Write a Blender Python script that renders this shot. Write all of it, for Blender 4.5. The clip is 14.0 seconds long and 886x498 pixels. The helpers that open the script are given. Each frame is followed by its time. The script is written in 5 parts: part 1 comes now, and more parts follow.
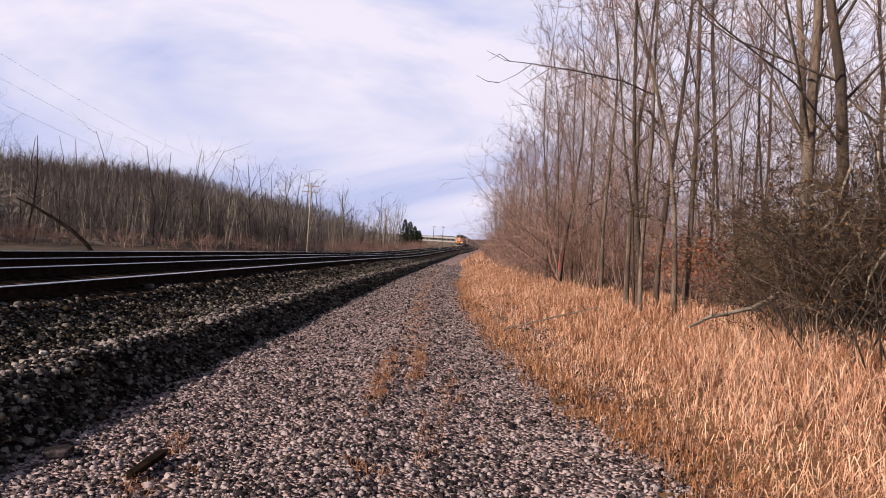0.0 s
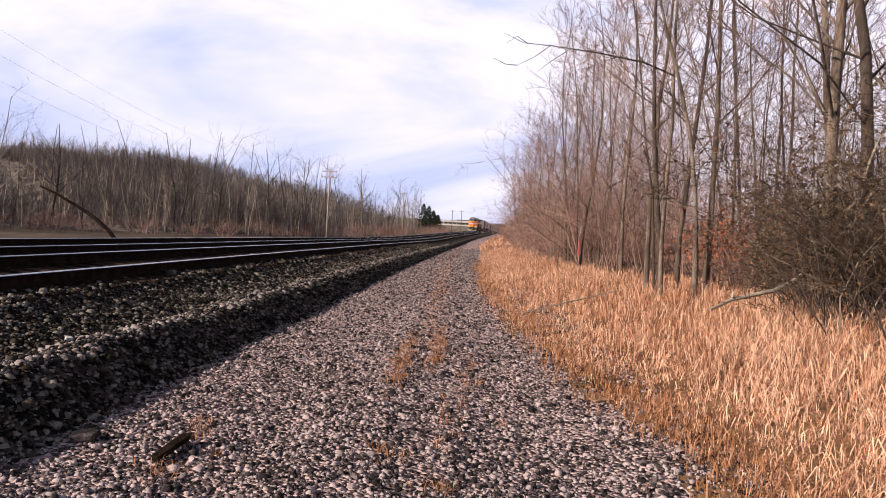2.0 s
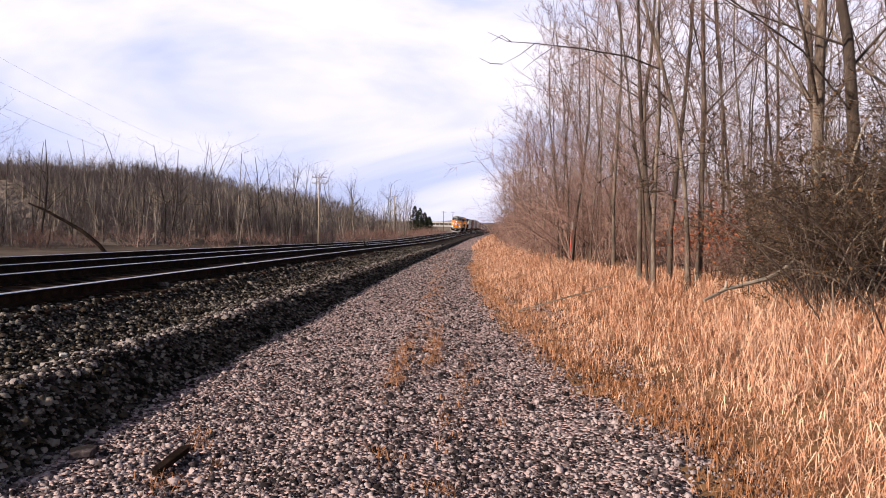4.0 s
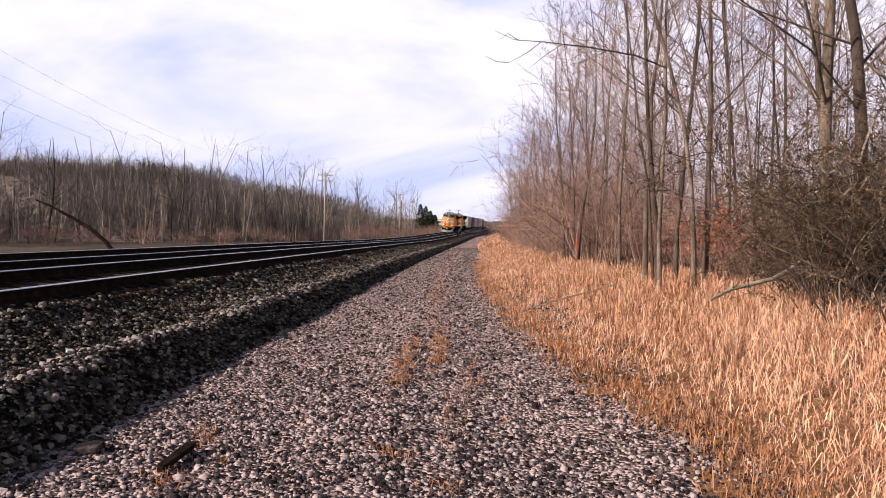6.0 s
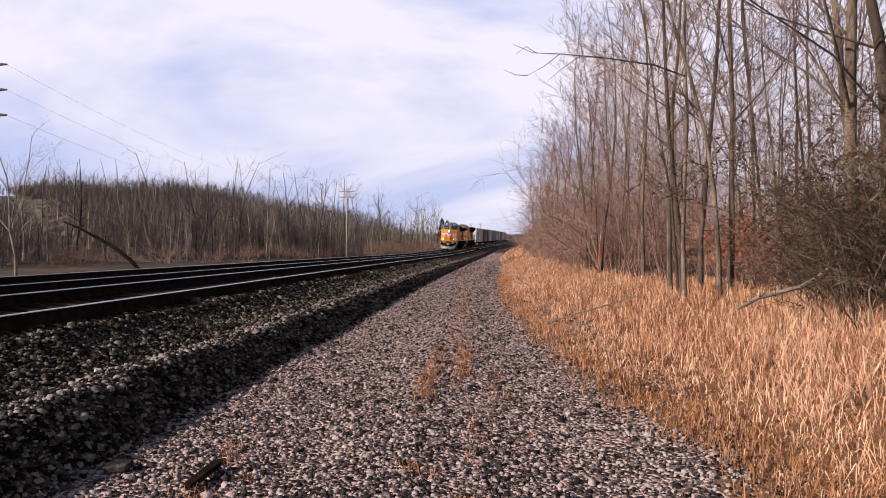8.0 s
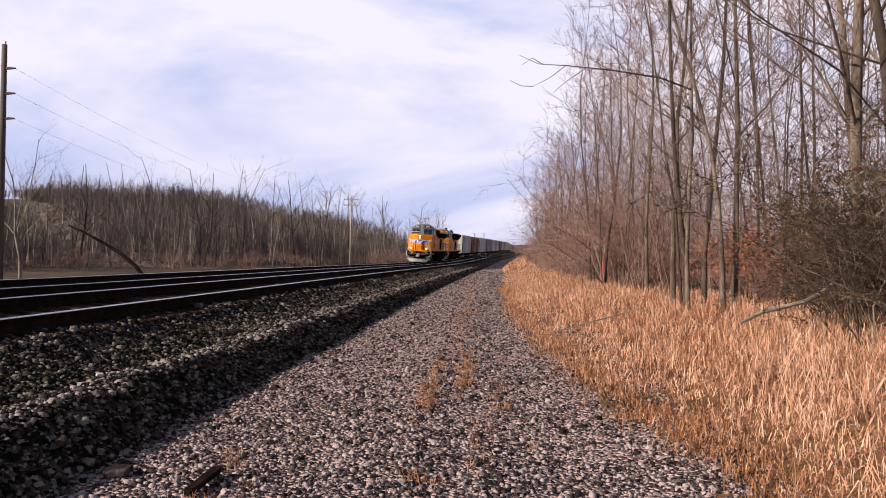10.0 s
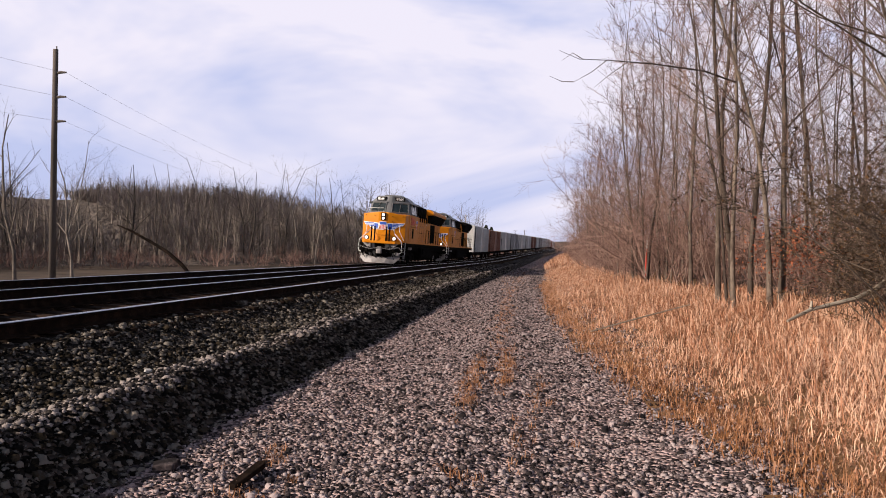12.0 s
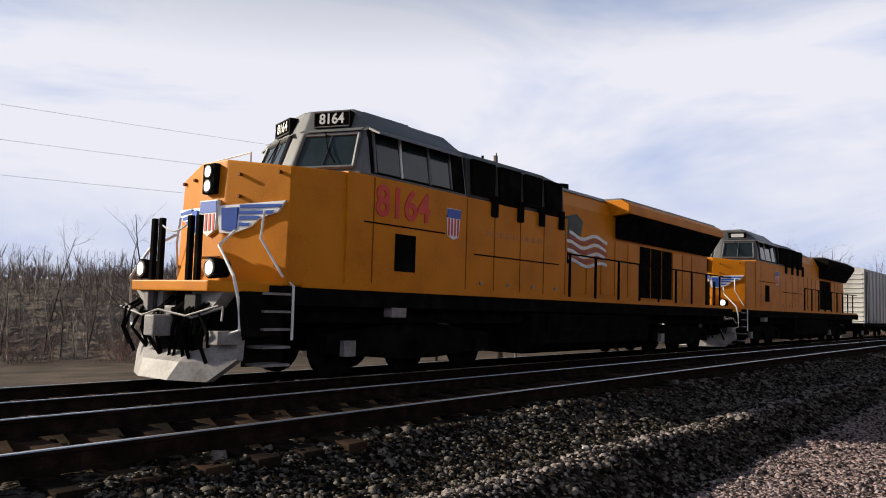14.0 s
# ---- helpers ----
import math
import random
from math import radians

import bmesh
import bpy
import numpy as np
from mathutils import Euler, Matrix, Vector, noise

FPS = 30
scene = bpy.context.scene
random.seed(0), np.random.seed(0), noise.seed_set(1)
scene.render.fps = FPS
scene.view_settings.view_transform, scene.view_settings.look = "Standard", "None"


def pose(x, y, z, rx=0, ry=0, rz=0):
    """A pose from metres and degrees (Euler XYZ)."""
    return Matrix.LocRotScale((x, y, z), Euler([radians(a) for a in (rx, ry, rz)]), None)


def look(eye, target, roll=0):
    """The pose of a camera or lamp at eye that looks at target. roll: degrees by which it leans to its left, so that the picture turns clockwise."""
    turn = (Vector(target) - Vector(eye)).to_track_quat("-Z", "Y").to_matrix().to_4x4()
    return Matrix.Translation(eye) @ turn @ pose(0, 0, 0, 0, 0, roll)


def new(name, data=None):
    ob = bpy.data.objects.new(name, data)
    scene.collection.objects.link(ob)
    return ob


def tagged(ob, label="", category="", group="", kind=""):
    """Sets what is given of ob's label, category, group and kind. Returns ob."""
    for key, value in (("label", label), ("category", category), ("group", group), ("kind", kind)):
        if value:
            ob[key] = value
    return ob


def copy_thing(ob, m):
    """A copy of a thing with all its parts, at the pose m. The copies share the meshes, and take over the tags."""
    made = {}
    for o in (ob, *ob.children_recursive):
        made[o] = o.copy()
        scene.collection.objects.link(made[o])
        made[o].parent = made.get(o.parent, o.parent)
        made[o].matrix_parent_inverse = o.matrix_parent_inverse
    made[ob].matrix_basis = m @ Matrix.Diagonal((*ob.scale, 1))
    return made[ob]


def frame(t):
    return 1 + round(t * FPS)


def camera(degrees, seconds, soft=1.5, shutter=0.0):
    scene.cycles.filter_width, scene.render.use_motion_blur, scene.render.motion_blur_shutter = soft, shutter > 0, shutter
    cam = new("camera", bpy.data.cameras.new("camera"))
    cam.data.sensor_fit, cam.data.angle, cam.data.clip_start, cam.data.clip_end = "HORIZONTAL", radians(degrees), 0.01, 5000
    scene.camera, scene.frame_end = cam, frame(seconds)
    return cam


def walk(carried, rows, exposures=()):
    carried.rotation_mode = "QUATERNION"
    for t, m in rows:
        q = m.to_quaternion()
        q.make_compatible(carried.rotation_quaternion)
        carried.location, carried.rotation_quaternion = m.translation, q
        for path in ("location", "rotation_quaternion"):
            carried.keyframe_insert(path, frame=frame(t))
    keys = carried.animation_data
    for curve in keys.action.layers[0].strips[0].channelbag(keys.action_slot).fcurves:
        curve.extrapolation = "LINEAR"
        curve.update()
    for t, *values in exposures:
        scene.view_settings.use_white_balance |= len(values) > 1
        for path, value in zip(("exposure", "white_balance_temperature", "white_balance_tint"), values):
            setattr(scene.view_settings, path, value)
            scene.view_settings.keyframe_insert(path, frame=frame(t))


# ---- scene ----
EYE = 1.5          # height of the lens over the gravel road
RAIL = EYE - 0.73  # top of rail over the road


# camera: seconds, yaw, pitch, roll
TURNS = [
    (0.0, 0.55, 0.19, -3.63), (0.5, 0.74, -0.12, -3.74), (1.0, 0.99, -0.2, -3.66), (1.5, 1.76, -1.27, -4.49), (2.0, 1.98, -1.09, -3.19),
    (2.5, 1.78, -0.77, -2.32), (3.0, 1.88, -1.49, -1.48), (3.2, 1.91, -1.31, -1.21), (5.3, 0.81, -0.68, -0.92), (5.5, 1.34, -0.58, -1.08),
    (6.0, 1.8, -1.11, -1.2), (6.5, 2.4, -1.11, -0.69), (7.0, 3.29, -0.91, -2.54), (7.5, 1.59, 0.31, 0.33), (8.0, 3.47, -0.06, -0.12),
    (8.5, 4.62, -0.45, -1.42), (8.7, 3.67, -0.13, -1.89), (10.8, 3.95, 0.7, -0.71), (11.0, 3.87, 0.58, -1.01), (11.5, 4.3, 0.82, -1.27),
    (12.0, 6.8, 0.4, -0.74), (12.5, 6.81, 0.89, -0.82), (13.0, 8.36, 1.46, -0.12), (13.2, 9.7, 1.75, 0.15), (13.5, 14.95, 3.05, 0.75),
    (13.7, 21.34, 4.05, 0.8), (13.9, 32.3, 5.6, 0.8), (14.0, 38.435, 6.306, 0.689)]
EXPOSURES = [(0.0, 0.57, 6500, 14), (1.0, 0.59, 6500, 14), (1.5, 0.78, 6500, 13), (3.0, 0.84, 6500, 13), (7.0, 0.86, 6500, 13), (7.5, 0.81, 6500, 12),
             (8.0, 0.64, 6500, 12), (11.0, 0.66, 6500, 12), (11.5, 0.58, 6500, 12), (12.5, 0.58, 6500, 11), (13.5, 0.55, 6500, 8), (14.0, 0.55, 6500, 3)]
cam = camera(60.9, 14.0, soft=1.0)
walk(cam, [(t, pose(0, 0, EYE, 90 + p, r, y)) for t, y, p, r in TURNS], EXPOSURES)

# ---- light ----
SUN_UP, SUN_DIR = radians(25.2), Vector((0.875, 0.484, 0)).normalized()   # the way the light travels over the ground
HAZE, CLOUD, SKY, SUN = (7.2, 8.0, 11.6), (11.7, 11.3, 12.9), 0.05, 5.0
world = bpy.data.worlds.new("sky")
scene.world = world
world.use_nodes = True


def build_sky():
    nt = world.node_tree
    n, l = nt.nodes, nt.links
    n.clear()
    out, bg = n.new("ShaderNodeOutputWorld"), n.new("ShaderNodeBackground")
    sky = n.new("ShaderNodeTexSky")
    sky.sky_type, sky.sun_disc = "NISHITA", False
    sky.sun_elevation = SUN_UP
    sky.sun_rotation = math.atan2(-SUN_DIR.x, -SUN_DIR.y)
    sky.air_density, sky.dust_density, sky.ozone_density = 1.0, 1.2, 1.5
    # thin cloud over the blue, thick near the horizon and thinning out overhead
    tc, mp = n.new("ShaderNodeTexCoord"), n.new("ShaderNodeMapping")
    mp.inputs["Scale"].default_value = (1.0, 1.0, 3.2)
    mp.inputs["Rotation"].default_value = (0.3, 0.2, 0.5)
    nz = n.new("ShaderNodeTexNoise")
    nz.inputs["Scale"].default_value, nz.inputs["Detail"].default_value, nz.inputs["Roughness"].default_value = 1.6, 5, 0.55
    nz.inputs["Distortion"].default_value = 0.6
    rp = n.new("ShaderNodeValToRGB")
    rp.color_ramp.elements[0].position, rp.color_ramp.elements[0].color = 0.4, (*[c / 20 for c in HAZE], 1)
    rp.color_ramp.elements[1].position, rp.color_ramp.elements[1].color = 0.56, (*[c / 20 for c in CLOUD], 1)
    sep, fall = n.new("ShaderNodeSeparateXYZ"), n.new("ShaderNodeMapRange")
    fall.inputs[1].default_value, fall.inputs[2].default_value = 0.34, 0.55
    fall.inputs[3].default_value, fall.inputs[4].default_value = 1.0, 0.06
    gain = n.new("ShaderNodeMixRGB")
    gain.blend_type, gain.use_clamp = "MULTIPLY", False
    gain.inputs[0].default_value, gain.inputs[2].default_value = 1.0, (20, 20, 20, 1)
    mix = n.new("ShaderNodeMixRGB")
    l.new(tc.outputs["Generated"], mp.inputs[0]); l.new(mp.outputs[0], nz.inputs["Vector"])
    l.new(tc.outputs["Generated"], sep.inputs[0]); l.new(sep.outputs[2], fall.inputs[0])
    low = n.new("ShaderNodeMapRange")
    low.inputs[1].default_value, low.inputs[2].default_value, low.inputs[3].default_value, low.inputs[4].default_value = 0.0, 0.2, 0.78, 1.02
    dim = n.new("ShaderNodeMath"); dim.operation = "MULTIPLY"
    l.new(sep.outputs[2], low.inputs[0]); l.new(low.outputs[0], dim.inputs[0]); l.new(nz.outputs[0], dim.inputs[1])
    l.new(dim.outputs[0], rp.inputs[0]); l.new(rp.outputs[0], gain.inputs[1])
    l.new(fall.outputs[0], mix.inputs[0]); l.new(gain.outputs[0], mix.inputs[2])
    l.new(sky.outputs[0], mix.inputs[1]); l.new(mix.outputs[0], bg.inputs[0])
    bg.inputs[1].default_value = SKY
    l.new(bg.outputs[0], out.inputs[0])


build_sky()
sun = new("sun", bpy.data.lights.new("sun", "SUN"))
sun.data.energy, sun.data.angle, sun.data.color = SUN, radians(0.6), (1.0, 0.86, 0.72)
sun.matrix_world = look((0, 0, 0), tuple(SUN_DIR * math.cos(SUN_UP) - Vector((0, 0, math.sin(SUN_UP)))))


# ---- materials ----
def material(name, colors, scale=8.0, rough=0.85, metal=0.0, bump=0.3, fine=60.0, stretch=(1, 1, 1), island=0.0, obj_random=0.0, spec=0.4, bump_dist=0.02):
    """Noise between colours at two scales, with relief and per-piece variation."""
    m = bpy.data.materials.new(name)
    m.use_nodes = True
    nt = m.node_tree
    n, l = nt.nodes, nt.links
    b = n["Principled BSDF"]
    tc, mp = n.new("ShaderNodeTexCoord"), n.new("ShaderNodeMapping")
    mp.inputs["Scale"].default_value = stretch
    l.new(tc.outputs["Object"], mp.inputs[0])
    n1, n2 = n.new("ShaderNodeTexNoise"), n.new("ShaderNodeTexNoise")
    n1.inputs["Scale"].default_value, n1.inputs["Detail"].default_value = scale, 4
    n2.inputs["Scale"].default_value, n2.inputs["Detail"].default_value = fine, 3
    l.new(mp.outputs[0], n1.inputs["Vector"]); l.new(mp.outputs[0], n2.inputs["Vector"])
    add = n.new("ShaderNodeMath"); add.operation = "MULTIPLY_ADD"
    add.inputs[1].default_value = 0.45
    l.new(n2.outputs[0], add.inputs[0]); l.new(n1.outputs[0], add.inputs[2])
    last = add
    if island or obj_random:
        if island:
            src = n.new("ShaderNodeNewGeometry").outputs["Random Per Island"]
        else:
            src = n.new("ShaderNodeObjectInfo").outputs["Random"]
        a2 = n.new("ShaderNodeMath"); a2.operation = "MULTIPLY_ADD"
        a2.inputs[1].default_value = island or obj_random
        l.new(src, a2.inputs[0]); l.new(last.outputs[0], a2.inputs[2])
        a3 = n.new("ShaderNodeMath"); a3.operation = "SUBTRACT"
        a3.inputs[1].default_value = (island or obj_random) / 2
        l.new(a2.outputs[0], a3.inputs[0])
        last = a3
    rp = n.new("ShaderNodeValToRGB")
    el = rp.color_ramp.elements
    k = len(colors)
    for i, c in enumerate(colors):
        p = 0.5 + 0.45 * i / max(1, k - 1)
        e = el[i] if i < 2 else el.new(p)
        e.position, e.color = p, (*c, 1)
    l.new(last.outputs[0], rp.inputs[0]); l.new(rp.outputs[0], b.inputs["Base Color"])
    b.inputs["Roughness"].default_value, b.inputs["Metallic"].default_value = rough, metal
    b.inputs["Specular IOR Level"].default_value = spec
    if bump:
        bp = n.new("ShaderNodeBump")
        bp.inputs["Strength"].default_value, bp.inputs["Distance"].default_value = bump, bump_dist
        l.new(add.outputs[0], bp.inputs["Height"]); l.new(bp.outputs[0], b.inputs["Normal"])
    return m


def gravel(name, colors, cell, patch, bump=1.0):
    """Crushed stone: cells of their own shade with relief, and broad patches."""
    m = bpy.data.materials.new(name)
    m.use_nodes = True
    nt = m.node_tree
    n, l = nt.nodes, nt.links
    b = n["Principled BSDF"]
    tc = n.new("ShaderNodeTexCoord")
    vo, nz = n.new("ShaderNodeTexVoronoi"), n.new("ShaderNodeTexNoise")
    vo.inputs["Scale"].default_value, nz.inputs["Scale"].default_value, nz.inputs["Detail"].default_value = cell, patch, 5
    l.new(tc.outputs["Object"], vo.inputs["Vector"]); l.new(tc.outputs["Object"], nz.inputs["Vector"])
    sep = n.new("ShaderNodeSeparateColor")
    l.new(vo.outputs["Color"], sep.inputs[0])
    add = n.new("ShaderNodeMath"); add.operation = "MULTIPLY_ADD"
    add.inputs[1].default_value = 0.75
    l.new(nz.outputs[0], add.inputs[0]); l.new(sep.outputs[0], add.inputs[2])
    rp = n.new("ShaderNodeValToRGB")
    el = rp.color_ramp.elements
    for i, c in enumerate(colors):
        p = 0.25 + 0.95 * i / (len(colors) - 1)
        e = el[i] if i < 2 else el.new(min(p, 1))
        e.position, e.color = min(p, 1), (*c, 1)
    l.new(add.outputs[0], rp.inputs[0]); l.new(rp.outputs[0], b.inputs["Base Color"])
    b.inputs["Roughness"].default_value, b.inputs["Specular IOR Level"].default_value = 0.95, 0.03
    bp = n.new("ShaderNodeBump")
    bp.invert = True
    bp.inputs["Strength"].default_value, bp.inputs["Distance"].default_value = bump, 1.2 / cell
    l.new(vo.outputs["Distance"], bp.inputs["Height"]); l.new(bp.outputs[0], b.inputs["Normal"])
    return m


def glow(name, color, strength):
    m = bpy.data.materials.new(name)
    m.use_nodes = True
    b = m.node_tree.nodes["Principled BSDF"]
    b.inputs["Base Color"].default_value = (*color, 1)
    b.inputs["Emission Color"].default_value, b.inputs["Emission Strength"].default_value = (*color, 1), strength
    return m


M_STONE = material("gravel_stone", [(0.0156, 0.013, 0.0136), (0.0534, 0.0429, 0.0434), (0.1281, 0.1007, 0.0986), (0.3272, 0.2663, 0.2597)], 6, 0.92, bump=0.4, island=0.8, spec=0.06)
# ballast tone doubles as the windrow's painted shade, berm tone as its lit crest
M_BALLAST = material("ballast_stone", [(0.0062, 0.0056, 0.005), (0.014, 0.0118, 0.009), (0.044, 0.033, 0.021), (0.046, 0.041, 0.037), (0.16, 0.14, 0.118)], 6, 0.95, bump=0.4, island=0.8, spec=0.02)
M_BERM = material("lit_berm_stone", [(0.009, 0.008, 0.0078), (0.03, 0.026, 0.024), (0.085, 0.07, 0.064), (0.24, 0.205, 0.19)], 6, 0.94, bump=0.4, island=0.8, spec=0.03)
M_ROAD = gravel("road_gravel", [(0.0242, 0.0183, 0.0178), (0.077, 0.055, 0.0534), (0.1652, 0.1192, 0.113), (0.3963, 0.289, 0.2714)], 28, 0.9)
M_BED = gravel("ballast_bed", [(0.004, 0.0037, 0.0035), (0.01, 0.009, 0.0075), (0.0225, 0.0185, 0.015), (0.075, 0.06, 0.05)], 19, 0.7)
M_SOIL = material("grass_soil", [(0.072, 0.0396, 0.0216), (0.1584, 0.0864, 0.0432), (0.2448, 0.1368, 0.0684)], 0.8, 0.95, bump=0.8, fine=14, spec=0.1)
M_LEAFLITTER = material("woodland_floor", [(0.0288, 0.0216, 0.0158), (0.0612, 0.0446, 0.0324), (0.108, 0.0792, 0.0576)], 0.3, 0.95, bump=0.8, fine=9, spec=0.1)
M_GRASS = material("dry_grass", [(0.19, 0.08, 0.041), (0.42, 0.2, 0.114), (0.48, 0.258, 0.16), (0.58, 0.37, 0.255)], 0.5, 0.8, bump=0, fine=3, island=0.95, spec=0.2)
M_TUFT = material("dead_tufts", [(0.17, 0.0709, 0.0257), (0.272, 0.125, 0.0576), (0.357, 0.1916, 0.1154)], 0.5, 0.8, bump=0, fine=3, island=0.6, spec=0.2)
M_BARK = material("bark", [(0.04, 0.029, 0.023), (0.08, 0.059, 0.046), (0.19, 0.148, 0.115)], 5, 0.9, bump=1.0, fine=30, stretch=(1, 1, 0.25), obj_random=0.35, spec=0.2)
M_TWIG = material("twigs", [(0.075, 0.043, 0.034), (0.16, 0.1, 0.08), (0.28, 0.19, 0.155)], 2, 0.9, bump=0, obj_random=0.35, spec=0.15)
M_FARBARK = material("far_bark", [(0.034, 0.028, 0.024), (0.085, 0.071, 0.06), (0.2, 0.172, 0.146)], 0.7, 0.9, bump=0, obj_random=0.5, spec=0.1)
M_BRUSH = material("brush_twigs", [(0.088, 0.05, 0.041), (0.19, 0.115, 0.093), (0.33, 0.215, 0.176)], 0.6, 0.9, bump=0, obj_random=0.4, spec=0.1)
# olive-brown, darkened below the brush colour to hold the thicket's deep shade
M_THICKET = material("shady_thicket_twigs", [(0.015, 0.0105, 0.0075), (0.05, 0.034, 0.022), (0.165, 0.112, 0.074)], 2.5, 0.9, bump=0, obj_random=0.3, spec=0.05)
M_UNDER = material("sapling_bark", [(0.07, 0.04, 0.032), (0.17, 0.105, 0.083), (0.36, 0.255, 0.21)], 0.6, 0.9, bump=0, island=0.7, spec=0.1)
M_REDLEAF = material("red_leaves", [(0.18, 0.0432, 0.0216), (0.288, 0.0792, 0.036), (0.36, 0.1296, 0.0576)], 3, 0.8, bump=0, island=0.5, spec=0.2)
M_PINE = material("evergreen", [(0.008, 0.01, 0.006), (0.016, 0.021, 0.012), (0.034, 0.036, 0.02)], 1, 0.85, bump=0, island=0.4, spec=0.1)
M_RAILTOP = material("polished_rail", [(0.45, 0.45, 0.46), (0.6, 0.6, 0.6)], 20, 0.28, metal=0.9, bump=0.05)
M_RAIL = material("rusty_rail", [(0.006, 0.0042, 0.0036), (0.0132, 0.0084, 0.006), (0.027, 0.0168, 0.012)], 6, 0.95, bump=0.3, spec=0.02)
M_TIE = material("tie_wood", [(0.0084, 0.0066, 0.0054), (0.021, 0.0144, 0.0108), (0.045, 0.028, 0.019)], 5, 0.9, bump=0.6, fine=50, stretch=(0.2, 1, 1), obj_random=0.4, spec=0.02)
M_YELLOW = material("yellow_paint", [(0.44, 0.142, 0.0016), (0.54, 0.182, 0.0024), (0.57, 0.205, 0.004)], 1.3, 0.5, bump=0.03, fine=30, spec=0.15)
M_GOLD = material("faded_gold_lettering", [(0.4, 0.13, 0.008), (0.46, 0.16, 0.01)], 3, 0.5, bump=0)
M_GREY = material("grey_paint", [(0.072, 0.0756, 0.0792), (0.108, 0.1116, 0.1152), (0.144, 0.144, 0.144)], 1.5, 0.5, bump=0.03)
M_DARK = material("sooty_grey_paint", [(0.018, 0.018, 0.018), (0.035, 0.034, 0.033), (0.06, 0.055, 0.05)], 1.5, 0.6, bump=0.05, spec=0.2)
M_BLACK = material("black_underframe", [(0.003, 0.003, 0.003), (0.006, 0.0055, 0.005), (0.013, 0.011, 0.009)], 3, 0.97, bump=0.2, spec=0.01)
M_PLOW = material("worn_plow", [(0.121, 0.11, 0.1045), (0.22, 0.2035, 0.198), (0.3025, 0.286, 0.275)], 2.5, 0.6, bump=0.15, fine=25)
M_WHITE = material("white_paint", [(0.62, 0.62, 0.6), (0.78, 0.78, 0.76)], 3, 0.5, bump=0.03)
M_RED = material("red_paint", [(0.5, 0.03, 0.02), (0.62, 0.05, 0.03)], 3, 0.5, bump=0.03)
M_BLUE = material("blue_paint", [(0.02, 0.07, 0.34), (0.03, 0.1, 0.45)], 3, 0.45, bump=0.02)
M_GLASS = material("cab_glass", [(0.012, 0.018, 0.02), (0.02, 0.03, 0.034)], 3, 0.1, bump=0, spec=0.4)
M_LAMP = glow("headlight", (1.0, 0.86, 0.82), 2.6)
M_DITCH = glow("ditch_lamp", (1.0, 0.86, 0.8), 1.1)
M_SEAM = material("paint_seam", [(0.12, 0.04, 0.004), (0.2, 0.07, 0.006)], 4, 0.7, bump=0, spec=0.1)
M_DUSK = material("dusky_paint", [(0.06, 0.075, 0.07), (0.11, 0.12, 0.11)], 3, 0.6, bump=0, spec=0.1)
M_ROSE = material("faded_rose_paint", [(0.3, 0.09, 0.06), (0.42, 0.15, 0.11)], 3, 0.6, bump=0, spec=0.1)
M_DEADLEAF = material("dead_leaves", [(0.042, 0.0203, 0.0081), (0.09, 0.0464, 0.0186), (0.156, 0.087, 0.0406)], 3, 0.85, bump=0, island=0.6, spec=0.15)
M_CAR_WHITE = material("reefer_white", [(0.2592, 0.252, 0.2376), (0.432, 0.4248, 0.4104), (0.54, 0.5328, 0.5184)], 0.8, 0.6, bump=0.05, stretch=(1, 1, 0.3))
M_CAR_BROWN = material("boxcar_brown", [(0.1152, 0.0432, 0.0252), (0.1872, 0.072, 0.0432), (0.2448, 0.1152, 0.072)], 0.8, 0.65, bump=0.05, stretch=(1, 1, 0.3))
M_CAR_GREY = material("boxcar_grey", [(0.144, 0.144, 0.144), (0.2448, 0.2376, 0.2376), (0.324, 0.3168, 0.3096)], 0.8, 0.65, bump=0.05, stretch=(1, 1, 0.3))
M_POLE = material("weathered_pole", [(0.035, 0.027, 0.02), (0.075, 0.06, 0.05), (0.13, 0.105, 0.09)], 2, 0.9, bump=0.3, stretch=(1, 1, 0.1))
M_PALEPOLE = material("pale_pole", [(0.216, 0.18, 0.1368), (0.324, 0.2808, 0.2232)], 2, 0.9, bump=0.3, stretch=(1, 1, 0.1))
M_CONCRETE = material("pale_concrete", [(0.36, 0.3384, 0.3168), (0.4896, 0.468, 0.4464)], 0.6, 0.85, bump=0.1)
M_HILL = material("far_woods", [(0.065, 0.054, 0.047), (0.115, 0.094, 0.081), (0.17, 0.14, 0.118)], 0.03, 0.95, bump=1.0, fine=0.4, bump_dist=4, spec=0.05)
M_FARTWIG = material("far_twigs", [(0.12, 0.094, 0.08), (0.21, 0.166, 0.142), (0.32, 0.262, 0.224)], 0.5, 0.9, bump=0, island=0.5, spec=0.05)
M_FARTRUNK = material("wood_trunks", [(0.05, 0.041, 0.035), (0.13, 0.108, 0.092), (0.3, 0.255, 0.217)], 0.7, 0.9, bump=0, island=0.5, spec=0.1)


